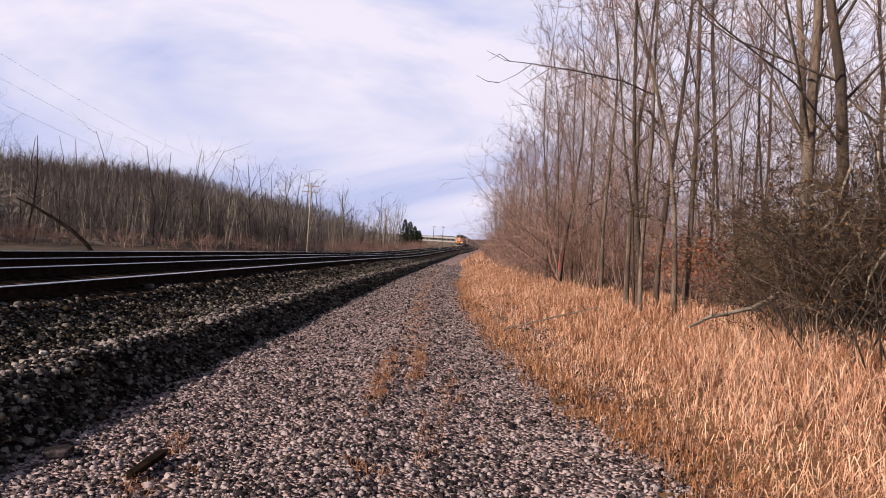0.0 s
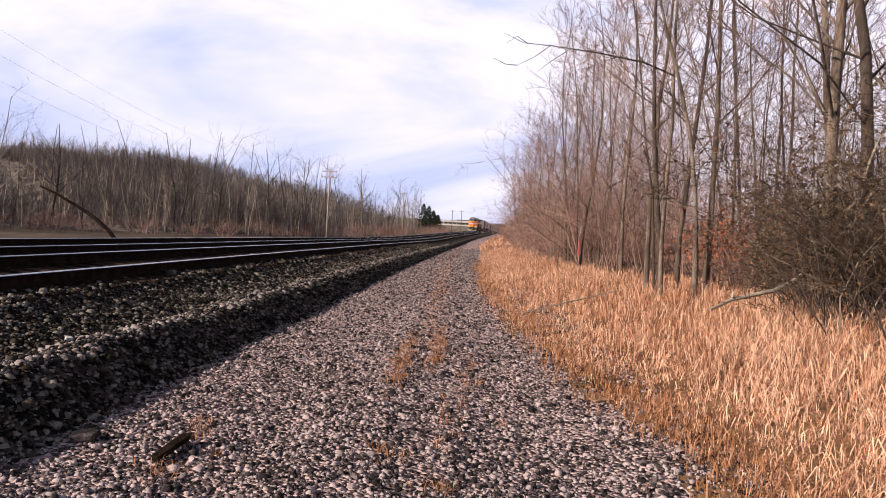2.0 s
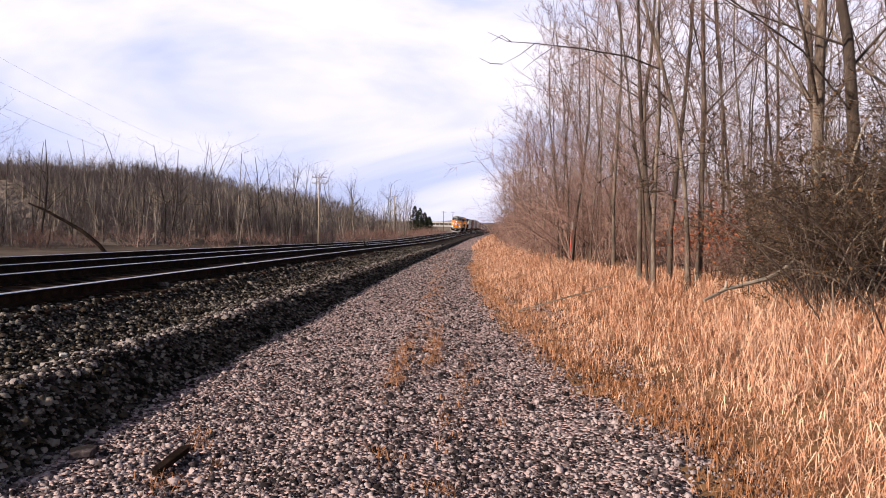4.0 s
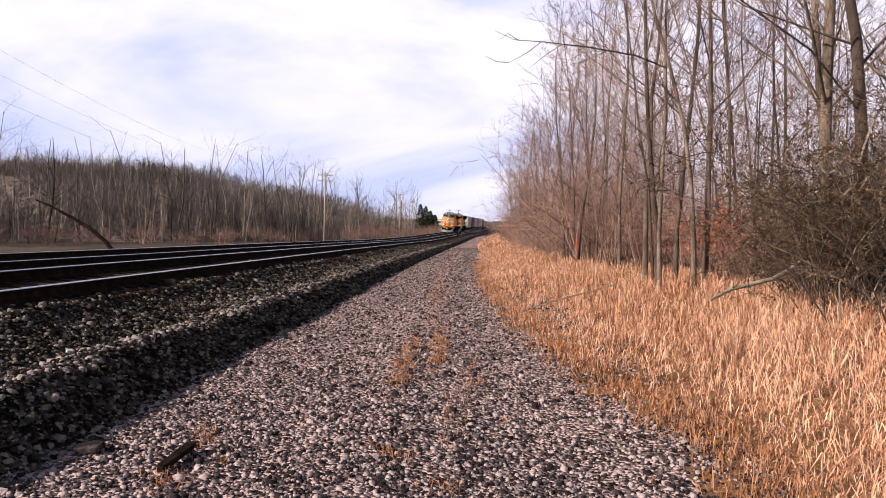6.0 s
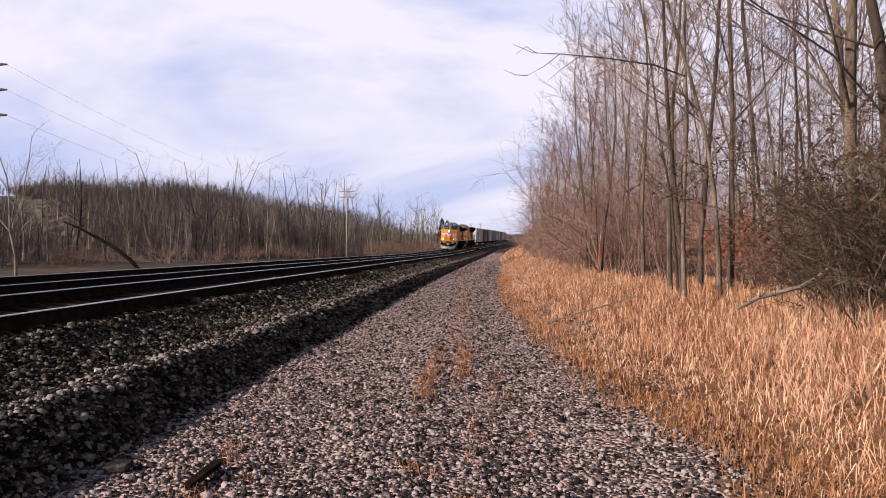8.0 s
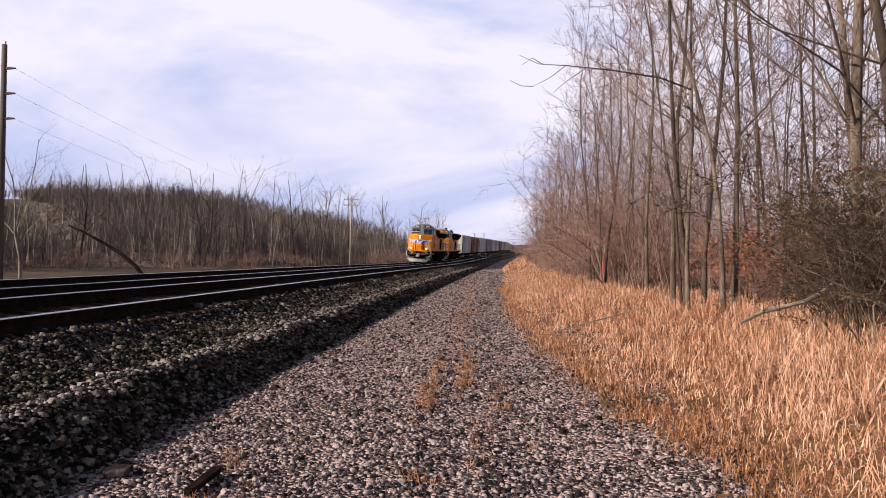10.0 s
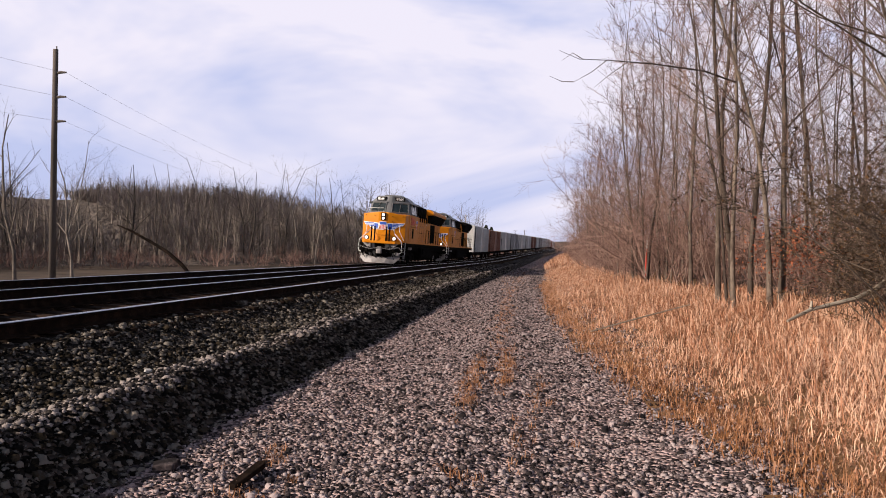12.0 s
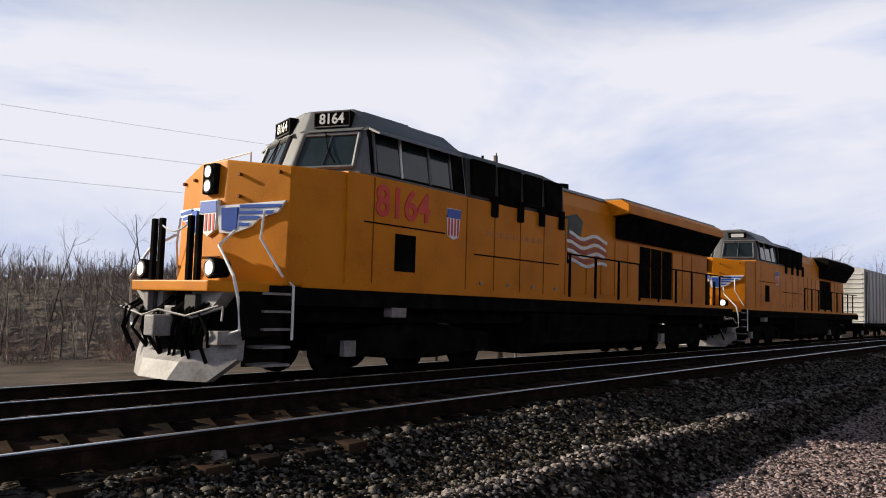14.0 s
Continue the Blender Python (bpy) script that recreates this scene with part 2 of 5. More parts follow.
# ---- mesh helpers ----
class Shape:
    """Gathers vertices and faces of one mesh."""
    def __init__(self):
        self.v, self.f = [], []

    def add(self, verts, faces):
        o = len(self.v)
        self.v.extend(verts)
        self.f.extend([tuple(i + o for i in f) for f in faces])
        return self

    def box(self, x0, x1, y0, y1, z0, z1, m=None):
        vs = [Vector((x, y, z)) for z in (z0, z1) for y in (y0, y1) for x in (x0, x1)]
        if m is not None:
            vs = [m @ p for p in vs]
        return self.add([tuple(p) for p in vs], [(0, 2, 3, 1), (4, 5, 7, 6), (0, 1, 5, 4), (2, 6, 7, 3), (0, 4, 6, 2), (1, 3, 7, 5)])

    def prism(self, outline, axis, a, b):
        """An outline of (p, q) pushed along an axis from a to b."""
        n = len(outline)

        def at(p, q, s):
            return {"x": (s, p, q), "y": (p, s, q), "z": (p, q, s)}[axis]
        vs = [at(p, q, a) for p, q in outline] + [at(p, q, b) for p, q in outline]
        return self.add(vs, [tuple(range(n))[::-1], tuple(range(n, 2 * n))] + [(i, (i + 1) % n, n + (i + 1) % n, n + i) for i in range(n)])

    def tube(self, pts, radii, n=6, caps=True):
        pts = [Vector(p) for p in pts]
        vs, fs = [], []
        for i, p in enumerate(pts):
            d = (pts[min(i + 1, len(pts) - 1)] - pts[max(i - 1, 0)])
            d = d.normalized() if d.length > 1e-9 else Vector((0, 0, 1))
            s = d.cross(Vector((0, 0, 1)) if abs(d.z) < 0.9 else Vector((1, 0, 0))).normalized()
            u = s.cross(d)
            r = radii[i] if hasattr(radii, "__len__") else radii
            for k in range(n):
                a = 2 * math.pi * k / n
                vs.append(tuple(p + (s * math.cos(a) + u * math.sin(a)) * r))
        for i in range(len(pts) - 1):
            for k in range(n):
                fs.append((i * n + k, i * n + (k + 1) % n, (i + 1) * n + (k + 1) % n, (i + 1) * n + k))
        if caps:
            fs.append(tuple(range(n))[::-1])
            fs.append(tuple(range((len(pts) - 1) * n, len(pts) * n)))
        return self.add(vs, fs)

    def mesh(self, name, mats, bevel=0.0, smooth=False):
        me = bpy.data.meshes.new(name)
        me.from_pydata(self.v, [], self.f)
        for m in (mats if isinstance(mats, (list, tuple)) else [mats]):
            me.materials.append(m)
        if bevel:
            bm = bmesh.new()
            bm.from_mesh(me)
            bmesh.ops.recalc_face_normals(bm, faces=bm.faces)
            bmesh.ops.bevel(bm, geom=list(bm.edges), offset=bevel, segments=2, affect="EDGES", profile=0.6, clamp_overlap=True)
            bm.to_mesh(me)
            bm.free()
        if smooth:
            me.shade_smooth()
        me.update()
        return me


def part(name, shape, mat, parent=None, label="", bevel=0.0, smooth=False, at=None):
    """One mesh object, under a thing or a part."""
    me = shape if isinstance(shape, bpy.types.Mesh) else shape.mesh(name, mat, bevel, smooth)
    ob = new(name, me)
    if parent is not None:
        ob.parent = parent
    if at is not None:
        ob.matrix_basis = at
    return tagged(ob, label)


def thing(name, label, category, group="", kind="", at=None):
    ob = new(name)
    if at is not None:
        ob.matrix_basis = at
    return tagged(ob, label, category, group, kind)


# ---- the line of the railway: straight past the camera, then a long bend ----
def bend(y):
    if y <= 10:
        return 0.0
    if y <= 200:
        return 2.0e-4 * (y - 10) ** 2
    if y <= 260:
        q = y - 200
        return 7.22 + 0.076 * q - 0.021 * q * q / 120
    return 11.15 + 0.055 * (y - 260)


def rise(y):
    """The line climbs a little in the distance."""
    q = min(y, 360.0)
    if q <= 70:
        return 0.0
    if q <= 130:
        return 0.0155 * (q - 70) ** 2 / 120
    return 0.0155 * (30 + q - 130)


def heading(y):
    return math.atan((bend(y + 1) - bend(y - 1)) / 2)


# cross-section of the ground: x, z, from the far left to the far right
PROFILE = [(-2500, 6), (-600, 2), (-140, -0.6), (-60, -1.2), (-24, -1.0), (-16.5, -0.7), (-15, -0.3), (-13.3, 0.42), (-12.2, RAIL - 0.24),
           (-5.0, RAIL - 0.26), (-4.8, RAIL - 0.36), (-4.45, 0.3), (-4.0, 0.2), (-3.75, 0.25), (-3.5, 0.34), (-3.24, 0.35), (-3.0, 0.2), (-2.7, 0.0), (-2.2, -0.01), (-1.4, -0.04), (-0.7, 0.03), (0.0, -0.02),
           (0.7, -0.03), (1.15, 0.02), (1.9, 0.08), (3.5, 0.25), (5.5, 0.5), (9, 0.7), (20, 0.8), (60, 0.8), (300, 2), (2500, 6)]


def ground_z(px):
    for (x0, z0), (x1, z1) in zip(PROFILE, PROFILE[1:]):
        if x0 <= px <= x1:
            return z0 + (z1 - z0) * (px - x0) / (x1 - x0)
    return 0.0


def grass_edge(y):
    """Where the road ends and the verge begins."""
    def ramp(a, b):
        return min(1, max(0, (a - y) / (a - b)))
    return 0.35 + 0.3 * ramp(32, 15) + 0.45 * ramp(15, 10) + 0.45 * ramp(9.5, 5) + 0.16 * noise.noise((0.3, y * 0.45, 1.0)) + 0.08 * noise.noise((4.3, y * 1.9, 1.0))


def rough_z(px, y):
    """Ground height with its unevenness."""
    z = ground_z(px) + rise(y)
    amp = 0.05 if -12.5 < px < -5 else (0.05 if px < -2.9 else 0.035)
    return z + amp * (noise.noise((px * 0.9, y * 0.5, 3.1)) + 0.5 * noise.noise((px * 2.6, y * 1.9, 7.7))) * (1.0 if px < 1.2 else 2.0)


def build_ground():
    xs = []
    for (x0, _), (x1, _) in zip(PROFILE, PROFILE[1:]):
        k = max(1, int((x1 - x0) / 0.25)) if -5.2 < x0 < 6 and x1 < 9.5 else (6 if abs(x0) < 100 else 1)
        xs += [x0 + (x1 - x0) * i / k for i in range(k)]
    xs.append(PROFILE[-1][0])
    ys = [-300, -120, -60, -30, -15, -8, -4] + [i * 0.4 - 2 for i in range(110)] + [43 + i * 3 for i in range(40)] + [170 + i * 14 for i in range(24)] + [520, 650, 900, 1400, 2500, 4500]
    s = Shape()
    s.v = [(x + bend(y), y, rough_z(x, y)) for y in ys for x in xs]
    n = len(xs)
    mats = []
    for j in range(len(ys) - 1):
        for i in range(n - 1):
            s.f.append((j * n + i, j * n + i + 1, (j + 1) * n + i + 1, (j + 1) * n + i))
            x = (xs[i] + xs[i + 1]) / 2
            edge = grass_edge(ys[j])
            # the dark bed also covers the windrow's right face, painting its shade
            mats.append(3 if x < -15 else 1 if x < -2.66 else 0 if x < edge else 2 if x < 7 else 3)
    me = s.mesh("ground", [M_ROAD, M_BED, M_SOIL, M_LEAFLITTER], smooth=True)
    me.polygons.foreach_set("material_index", mats)
    g = new("ground", me)
    tagged(g, "gravel service road and stone railway bed between dry verges", "ground", kind="structure")


build_ground()


# ---- tracks ----
NEAR_X, TRAIN_X, CANT = -6.22, -10.57, 0.082


def sweep(outline, x, z, ys, tilt=0.0):
    """A rail: an outline of (across, up) carried along the bend."""
    s = Shape()
    n = len(outline)
    for y in ys:
        for p, q in outline:
            s.v.append((x + p + bend(y), y, z + q + rise(y)))
    for j in range(len(ys) - 1):
        for i in range(n):
            s.f.append((j * n + i, (j + 1) * n + i, (j + 1) * n + (i + 1) % n, j * n + (i + 1) % n))
    s.f.append(tuple(range(n)))
    s.f.append(tuple(range((len(ys) - 1) * n, len(ys) * n))[::-1])
    return s


RAIL_WEB = [(-0.07, -0.17), (0.07, -0.17), (0.07, -0.155), (0.012, -0.13), (0.012, -0.045), (0.036, -0.035), (0.037, -0.008), (-0.037, -0.008), (-0.036, -0.035), (-0.012, -0.045), (-0.012, -0.13), (-0.07, -0.155)]
RAIL_HEAD = [(-0.036, -0.008), (0.036, -0.008), (0.03, 0.0), (-0.03, 0.0)]
TRACK_YS = [-80, -40, -20] + [i * 4 - 10 for i in range(70)] + [275 + 10 * i for i in range(26)]


def build_track(x, label):
    tr = thing("railway_track", label, "railway track", "tracks", "structure")
    for side in (-0.75, 0.75):
        z = RAIL + (CANT / 2 if side < 0 else -CANT / 2)
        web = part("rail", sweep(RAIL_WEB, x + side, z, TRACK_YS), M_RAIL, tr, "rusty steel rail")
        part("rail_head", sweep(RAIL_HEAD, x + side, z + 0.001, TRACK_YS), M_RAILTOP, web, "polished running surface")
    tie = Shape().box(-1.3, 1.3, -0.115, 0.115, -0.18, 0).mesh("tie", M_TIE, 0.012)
    rng = random.Random(int(-x * 10))
    for i in range(150):
        y = -8.11 + i * 0.502
        part("tie", tie, None, tr, at=pose(x + bend(y) + rng.uniform(-0.04, 0.04), y, RAIL - 0.178 + rng.uniform(-0.008, 0.008), 0, math.degrees(CANT / 1.5), rng.uniform(-1.2, 1.2)))
    far = Shape()
    for i in range(150, 420):
        y = -8.11 + i * 0.502
        far.box(-1.3, 1.3, -0.115, 0.115, -0.18, 0, pose(x + bend(y), y, RAIL - 0.178 + rise(y), 0, math.degrees(CANT / 1.5)))
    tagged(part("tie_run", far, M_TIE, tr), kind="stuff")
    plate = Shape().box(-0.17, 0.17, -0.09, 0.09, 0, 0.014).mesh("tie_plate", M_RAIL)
    for i in range(70):
        y = 1.93 + i * 0.502
        for side in (-0.75, 0.75):
            part("tie_plate", plate, None, tr, at=pose(x + side + bend(y), y, RAIL - 0.176 + (CANT / 2 if side < 0 else -CANT / 2), 0, math.degrees(CANT / 1.5)))
    return tr


build_track(NEAR_X, "empty main track with wooden ties and worn rails")
build_track(TRAIN_X, "second main track under the freight train")


# ---- loose stones ----
def scatter_stones(name, label, mat, xr, yr, count, size, seed, zadd=0.0, near=1.6, keep=None):
    rng = np.random.default_rng(seed)
    base = np.array([(-1, -1, -0.6), (1, -0.8, -0.6), (0.9, 1, -0.6), (-0.8, 0.9, -0.6), (-0.6, -0.7, 0.6), (0.7, -0.5, 0.7), (0.5, 0.7, 0.5), (-0.6, 0.5, 0.7)]) * 0.5
    faces = np.array([(4, 5, 6, 7), (0, 1, 5, 4), (1, 2, 6, 5), (2, 3, 7, 6), (3, 0, 4, 7)])
    # denser near the camera's end of the stretch
    u = rng.random(count)
    ys = yr[0] + (yr[1] - yr[0]) * u ** near
    xs = rng.uniform(xr[0], xr[1], count)
    if keep is not None:
        ok = np.array([keep(a, b) for a, b in zip(xs, ys)])
        xs, ys = xs[ok], ys[ok]
        count = len(xs)
    zs = np.array([rough_z(a, b) for a, b in zip(xs, ys)])
    sz = size * np.exp(rng.normal(0, 0.38, count)) * (1 + 0.02 * (ys - yr[0]))
    ang = rng.uniform(0, 2 * np.pi, count)
    v = np.repeat(base[None], count, 0) * (1 + rng.uniform(-0.35, 0.35, (count, 8, 3)))
    v = v * sz[:, None, None] * np.stack([rng.uniform(0.8, 1.3, count), rng.uniform(0.7, 1.1, count), rng.uniform(0.5, 0.95, count)], 1)[:, None, :]
    tl = rng.normal(0, 0.4, count)
    ct, st = np.cos(tl)[:, None], np.sin(tl)[:, None]
    v = np.stack([v[..., 0], v[..., 1] * ct - v[..., 2] * st, v[..., 1] * st + v[..., 2] * ct], -1)
    c, s_ = np.cos(ang)[:, None], np.sin(ang)[:, None]
    v = np.stack([v[..., 0] * c - v[..., 1] * s_, v[..., 0] * s_ + v[..., 1] * c, v[..., 2]], -1)
    bx = np.array([bend(y) for y in ys])
    v += np.stack([xs + bx, ys, zs + sz * 0.18 + zadd], 1)[:, None, :]
    f = faces[None] + (np.arange(count) * 8)[:, None, None]
    me = bpy.data.meshes.new(name)
    me.vertices.add(count * 8)
    me.vertices.foreach_set("co", v.reshape(-1).astype(np.float32))
    me.loops.add(count * 20)
    me.loops.foreach_set("vertex_index", f.reshape(-1).astype(np.int32))
    me.polygons.add(count * 5)
    me.polygons.foreach_set("loop_start", np.arange(0, count * 20, 4, dtype=np.int32))
    me.update(calc_edges=True)
    me.materials.append(mat)
    ob = new(name, me)
    return tagged(ob, label, "gravel", kind="stuff")


scatter_stones("road_gravel", "loose grey and pinkish crushed stone on the road", M_STONE, (-2.72, 1.95), (2.6, 85), 95000, 0.0195, 1, near=3.1)
# shade and sun painted on the windrow: dark ballast face, paler crest
scatter_stones("ballast_shoulder", "dark crushed ballast stones along the track shoulder, and the windrow's face coloured dark as shade", M_BALLAST, (-5.1, -2.62), (2.5, 75), 52000, 0.028, 2, near=2.6, keep=lambda a, b: not -3.66 < a < -3.2)
scatter_stones("berm_gravel", "grey crushed stone along the crest of the windrow, coloured paler as its sunlit top", M_BERM, (-3.72, -3.14), (2.6, 90), 15000, 0.027, 8, near=2.4)
scatter_stones("nearby_gravel", "loose grey crushed stone on the road", M_STONE, (-2.9, 1.6), (-4, 2.7), 9000, 0.024, 6, near=1.0)
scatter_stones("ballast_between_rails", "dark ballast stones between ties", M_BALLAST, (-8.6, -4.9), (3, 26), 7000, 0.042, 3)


# ---- bare trees ----
def grow(wood, twigs, rng, p, d, length, r, depth, maxdepth, up=0.25, sides=5, spread=0.75, kids=(3, 5), wander=0.06):
    """One limb and what grows from it."""
    steps = 5 if depth == 0 else (2 if sides == 3 else 3)
    pts, radii = [p.copy()], [r]
    for i in range(steps):
        d = (d + Vector((rng.gauss(0, 1), rng.gauss(0, 1), rng.gauss(0, 0.6))) * (wander if depth == 0 else 0.16 + wander * 0.5) + Vector((0, 0, up * 0.3))).normalized()
        p = p + d * (length / steps)
        pts.append(p.copy())
        radii.append(r * (1 - 0.8 * (i + 1) / steps))
    target = wood if depth < 2 else twigs
    target.tube(pts, radii, max(3, sides - 2 * depth), caps=False)
    if depth >= maxdepth:
        return
    n = rng.randint(*kids) if depth else rng.randint(kids[0] + 4, kids[1] + 6)
    for i in range(n):
        t = rng.uniform(0.28 if depth == 0 else 0.2, 0.98) * steps
        j = min(int(t), steps - 1)
        q = pts[j].lerp(pts[j + 1], t - j)
        along = (pts[j + 1] - pts[j]).normalized()
        side = Vector((rng.gauss(0, 1), rng.gauss(0, 1), rng.gauss(0, 0.35)))
        side = (side - along * side.dot(along)).normalized()
        nd = (along * rng.uniform(0.5, 1.1) + side * spread * rng.uniform(0.6, 1.3)).normalized()
        rr = max(0.004, radii[j] * rng.uniform(0.35, 0.6))
        grow(wood, twigs, rng, q, nd, length * rng.uniform(0.28, 0.5) * (1.1 - 0.45 * t / steps), rr, depth + 1, maxdepth, up, sides, spread, kids, wander)


def bare_tree(seed, height, radius, maxdepth=3, lean=0.0, kids=(4, 6), bark=None, twig=None, label="", group="", spread=0.75, sides=7, wander=0.1):
    rng = random.Random(seed)
    wood, twigs = Shape(), Shape()
    grow(wood, twigs, rng, Vector((0, 0, -0.15)), Vector((lean, rng.uniform(-0.05, 0.05), 1)).normalized(), height, radius, 0, maxdepth, 0.2, sides, spread, kids, wander)
    tree = thing("tree", label, "tree", group)
    part("trunk", wood, bark or M_BARK, tree, smooth=True)
    part("crown", twigs, twig or M_TWIG, tree)
    return tree


def tall_tree(seed, height, radius, stems=1, lean=0.0, label="", group="", reach=1.0, first=0.16):
    """A straight slender trunk, or a few from one root, with upswept limbs and fine twigs."""
    rng = random.Random(seed)
    wood, twigs = Shape(), Shape()
    for k in range(stems):
        h, r0 = height * (1 if k == 0 else rng.uniform(0.75, 0.98)), radius * (1 if k == 0 else rng.uniform(0.55, 0.9))
        a0 = rng.uniform(0, 6.283)
        d = Vector((lean + (rng.uniform(0.03, 0.09) * math.cos(a0) if k else rng.gauss(0, 0.02)), rng.uniform(0.03, 0.09) * math.sin(a0) if k else rng.gauss(0, 0.02), 1)).normalized()
        p = Vector((0.16 * math.cos(a0), 0.16 * math.sin(a0), -0.15)) if k else Vector((0, 0, -0.15))
        pts, radii, n = [p.copy()], [r0 * 1.25], 10
        for i in range(n):
            d = (d + Vector((rng.gauss(0, 0.045), rng.gauss(0, 0.045), 0.03))).normalized()
            p = p + d * (h / n)
            pts.append(p.copy())
            radii.append(r0 * (1 - 0.9 * (i + 1) / n))
        wood.tube(pts, radii, 7, caps=False)
        turn = rng.uniform(0, 6.283)
        for i in range(rng.randint(17, 24)):
            t = first + (0.98 - first) * ((i + rng.random()) / 22) ** 0.9
            t = min(t, 0.98) * n
            j = min(int(t), n - 1)
            q = pts[j].lerp(pts[j + 1], t - j)
            turn += 2.4 + rng.gauss(0, 0.5)
            rise_ = rng.uniform(0.45, 1.25)
            ld = Vector((math.cos(turn), math.sin(turn), rise_)).normalized()
            ln = (1.0 + 3.3 * (1 - t / n) ** 0.8) * rng.uniform(0.4, 1.25) * reach
            lr = max(0.007, radii[j] * rng.uniform(0.22, 0.42))
            lp, lrad = [q.copy()], [lr]
            for m in range(4):
                ld = (ld + Vector((rng.gauss(0, 0.13), rng.gauss(0, 0.13), rng.gauss(0.12, 0.1)))).normalized()
                q = q + ld * ln / 4
                lp.append(q.copy())
                lrad.append(lr * (1 - 0.82 * (m + 1) / 4))
            wood.tube(lp, lrad, 4, caps=False)
            for m in range(rng.randint(6, 9)):
                u = rng.uniform(0.6, 4)
                jj = min(int(u), 3)
                e = lp[jj].lerp(lp[jj + 1], u - jj)
                al = (lp[jj + 1] - lp[jj]).normalized()
                side = Vector((rng.gauss(0, 1), rng.gauss(0, 1), rng.gauss(0.25, 0.7))).normalized()
                td = (al * rng.uniform(0.6, 1.2) + side * 0.8).normalized()
                tl = ln * rng.uniform(0.2, 0.45)
                e1 = e + td * tl * 0.5
                td2 = (td + Vector((rng.gauss(0, 0.2), rng.gauss(0, 0.2), 0.15))).normalized()
                e2 = e1 + td2 * tl * 0.5
                twigs.tube([e, e1, e2], [0.0075, 0.0055, 0.0025], 3, caps=False)
                for _ in range(rng.randint(2, 4)):
                    g = e.lerp(e2, rng.uniform(0.2, 0.95))
                    gd = (td + Vector((rng.gauss(0, 1), rng.gauss(0, 1), rng.gauss(0.2, 0.8))).normalized() * 0.9).normalized()
                    twigs.tube([g, g + gd * tl * rng.uniform(0.25, 0.6)], [0.0048, 0.002], 3, caps=False)
    tree = thing("tree", label, "tree", group)
    part("trunk", wood, M_BARK, tree, smooth=True)
    part("crown", twigs, M_TWIG, tree)
    return tree


def shrub(name, seed, height, stems, mat, label, group="", width=0.5, depth=2, kids=(4, 6), thick=0.012, wood_mat=None, leaves=0):
    rng = random.Random(seed)
    wood, twigs = Shape(), Shape()
    for _ in range(stems):
        a = rng.uniform(0, 6.283)
        p = Vector((math.cos(a), math.sin(a), 0)) * rng.uniform(0, width * 0.5)
        d = Vector((math.cos(a) * rng.uniform(0.1, 0.9), math.sin(a) * rng.uniform(0.1, 0.9), 1)).normalized()
        grow(wood, twigs, rng, p, d, height * rng.uniform(0.6, 1.1), thick * rng.uniform(0.7, 1.5), 0, depth, 0.05, 4, 0.9, kids, 0.24)
    bush = thing(name, label, "shrub", group)
    part("woody_base", wood, wood_mat or mat, bush)
    part("crown", twigs, mat, bush)
    if leaves:
        fol = Shape()
        for _ in range(leaves):
            q = Vector(rng.choice(twigs.v)) + Vector((rng.gauss(0, 0.04), rng.gauss(0, 0.04), rng.gauss(0, 0.04)))
            a = Vector((rng.gauss(0, 1), rng.gauss(0, 1), rng.gauss(0, 1))).normalized() * 0.028
            b = a.cross(Vector((rng.gauss(0, 1), rng.gauss(0, 1), rng.gauss(0, 1)))).normalized() * 0.017
            fol.add([tuple(q - a), tuple(q + b), tuple(q + a), tuple(q - b)], [(0, 1, 2), (0, 2, 3)])
        part("foliage", fol, M_DEADLEAF, bush, "curled brown dead leaves")
    return bush


def place(ob, px, y, rz=0.0, scale=1.0, sink=0.0, straight=False):
    m = pose(px + (0 if straight else bend(y)), y, ground_z(px) - sink, 0, 0, rz)
    return m @ Matrix.Diagonal((scale, scale, scale, 1))


def put_copies(protos, spots, lean=0.0):
    """Spots of (x, y, turn, scale): the first few take the models themselves, the rest copies."""
    for i, (px, y, rz, sc) in enumerate(spots):
        proto = protos[i % len(protos)]
        if i < len(protos):
            proto.matrix_basis = pose(px + bend(y), y, ground_z(px) + rise(y), 0, lean, 0) @ pose(0, 0, 0, 0, 0, rz) @ Matrix.Diagonal((sc, sc, sc, 1))
        else:
            c = copy_thing(proto, pose(px + bend(y), y, ground_z(px) + rise(y), 0, lean, 0) @ pose(0, 0, 0, 0, 0, rz))
            c.scale = (sc, sc, sc)


def at_bearing(az, d):
    """x, y over the ground from a bearing in degrees and a distance."""
    return d * math.sin(radians(az)), d * math.cos(radians(az))


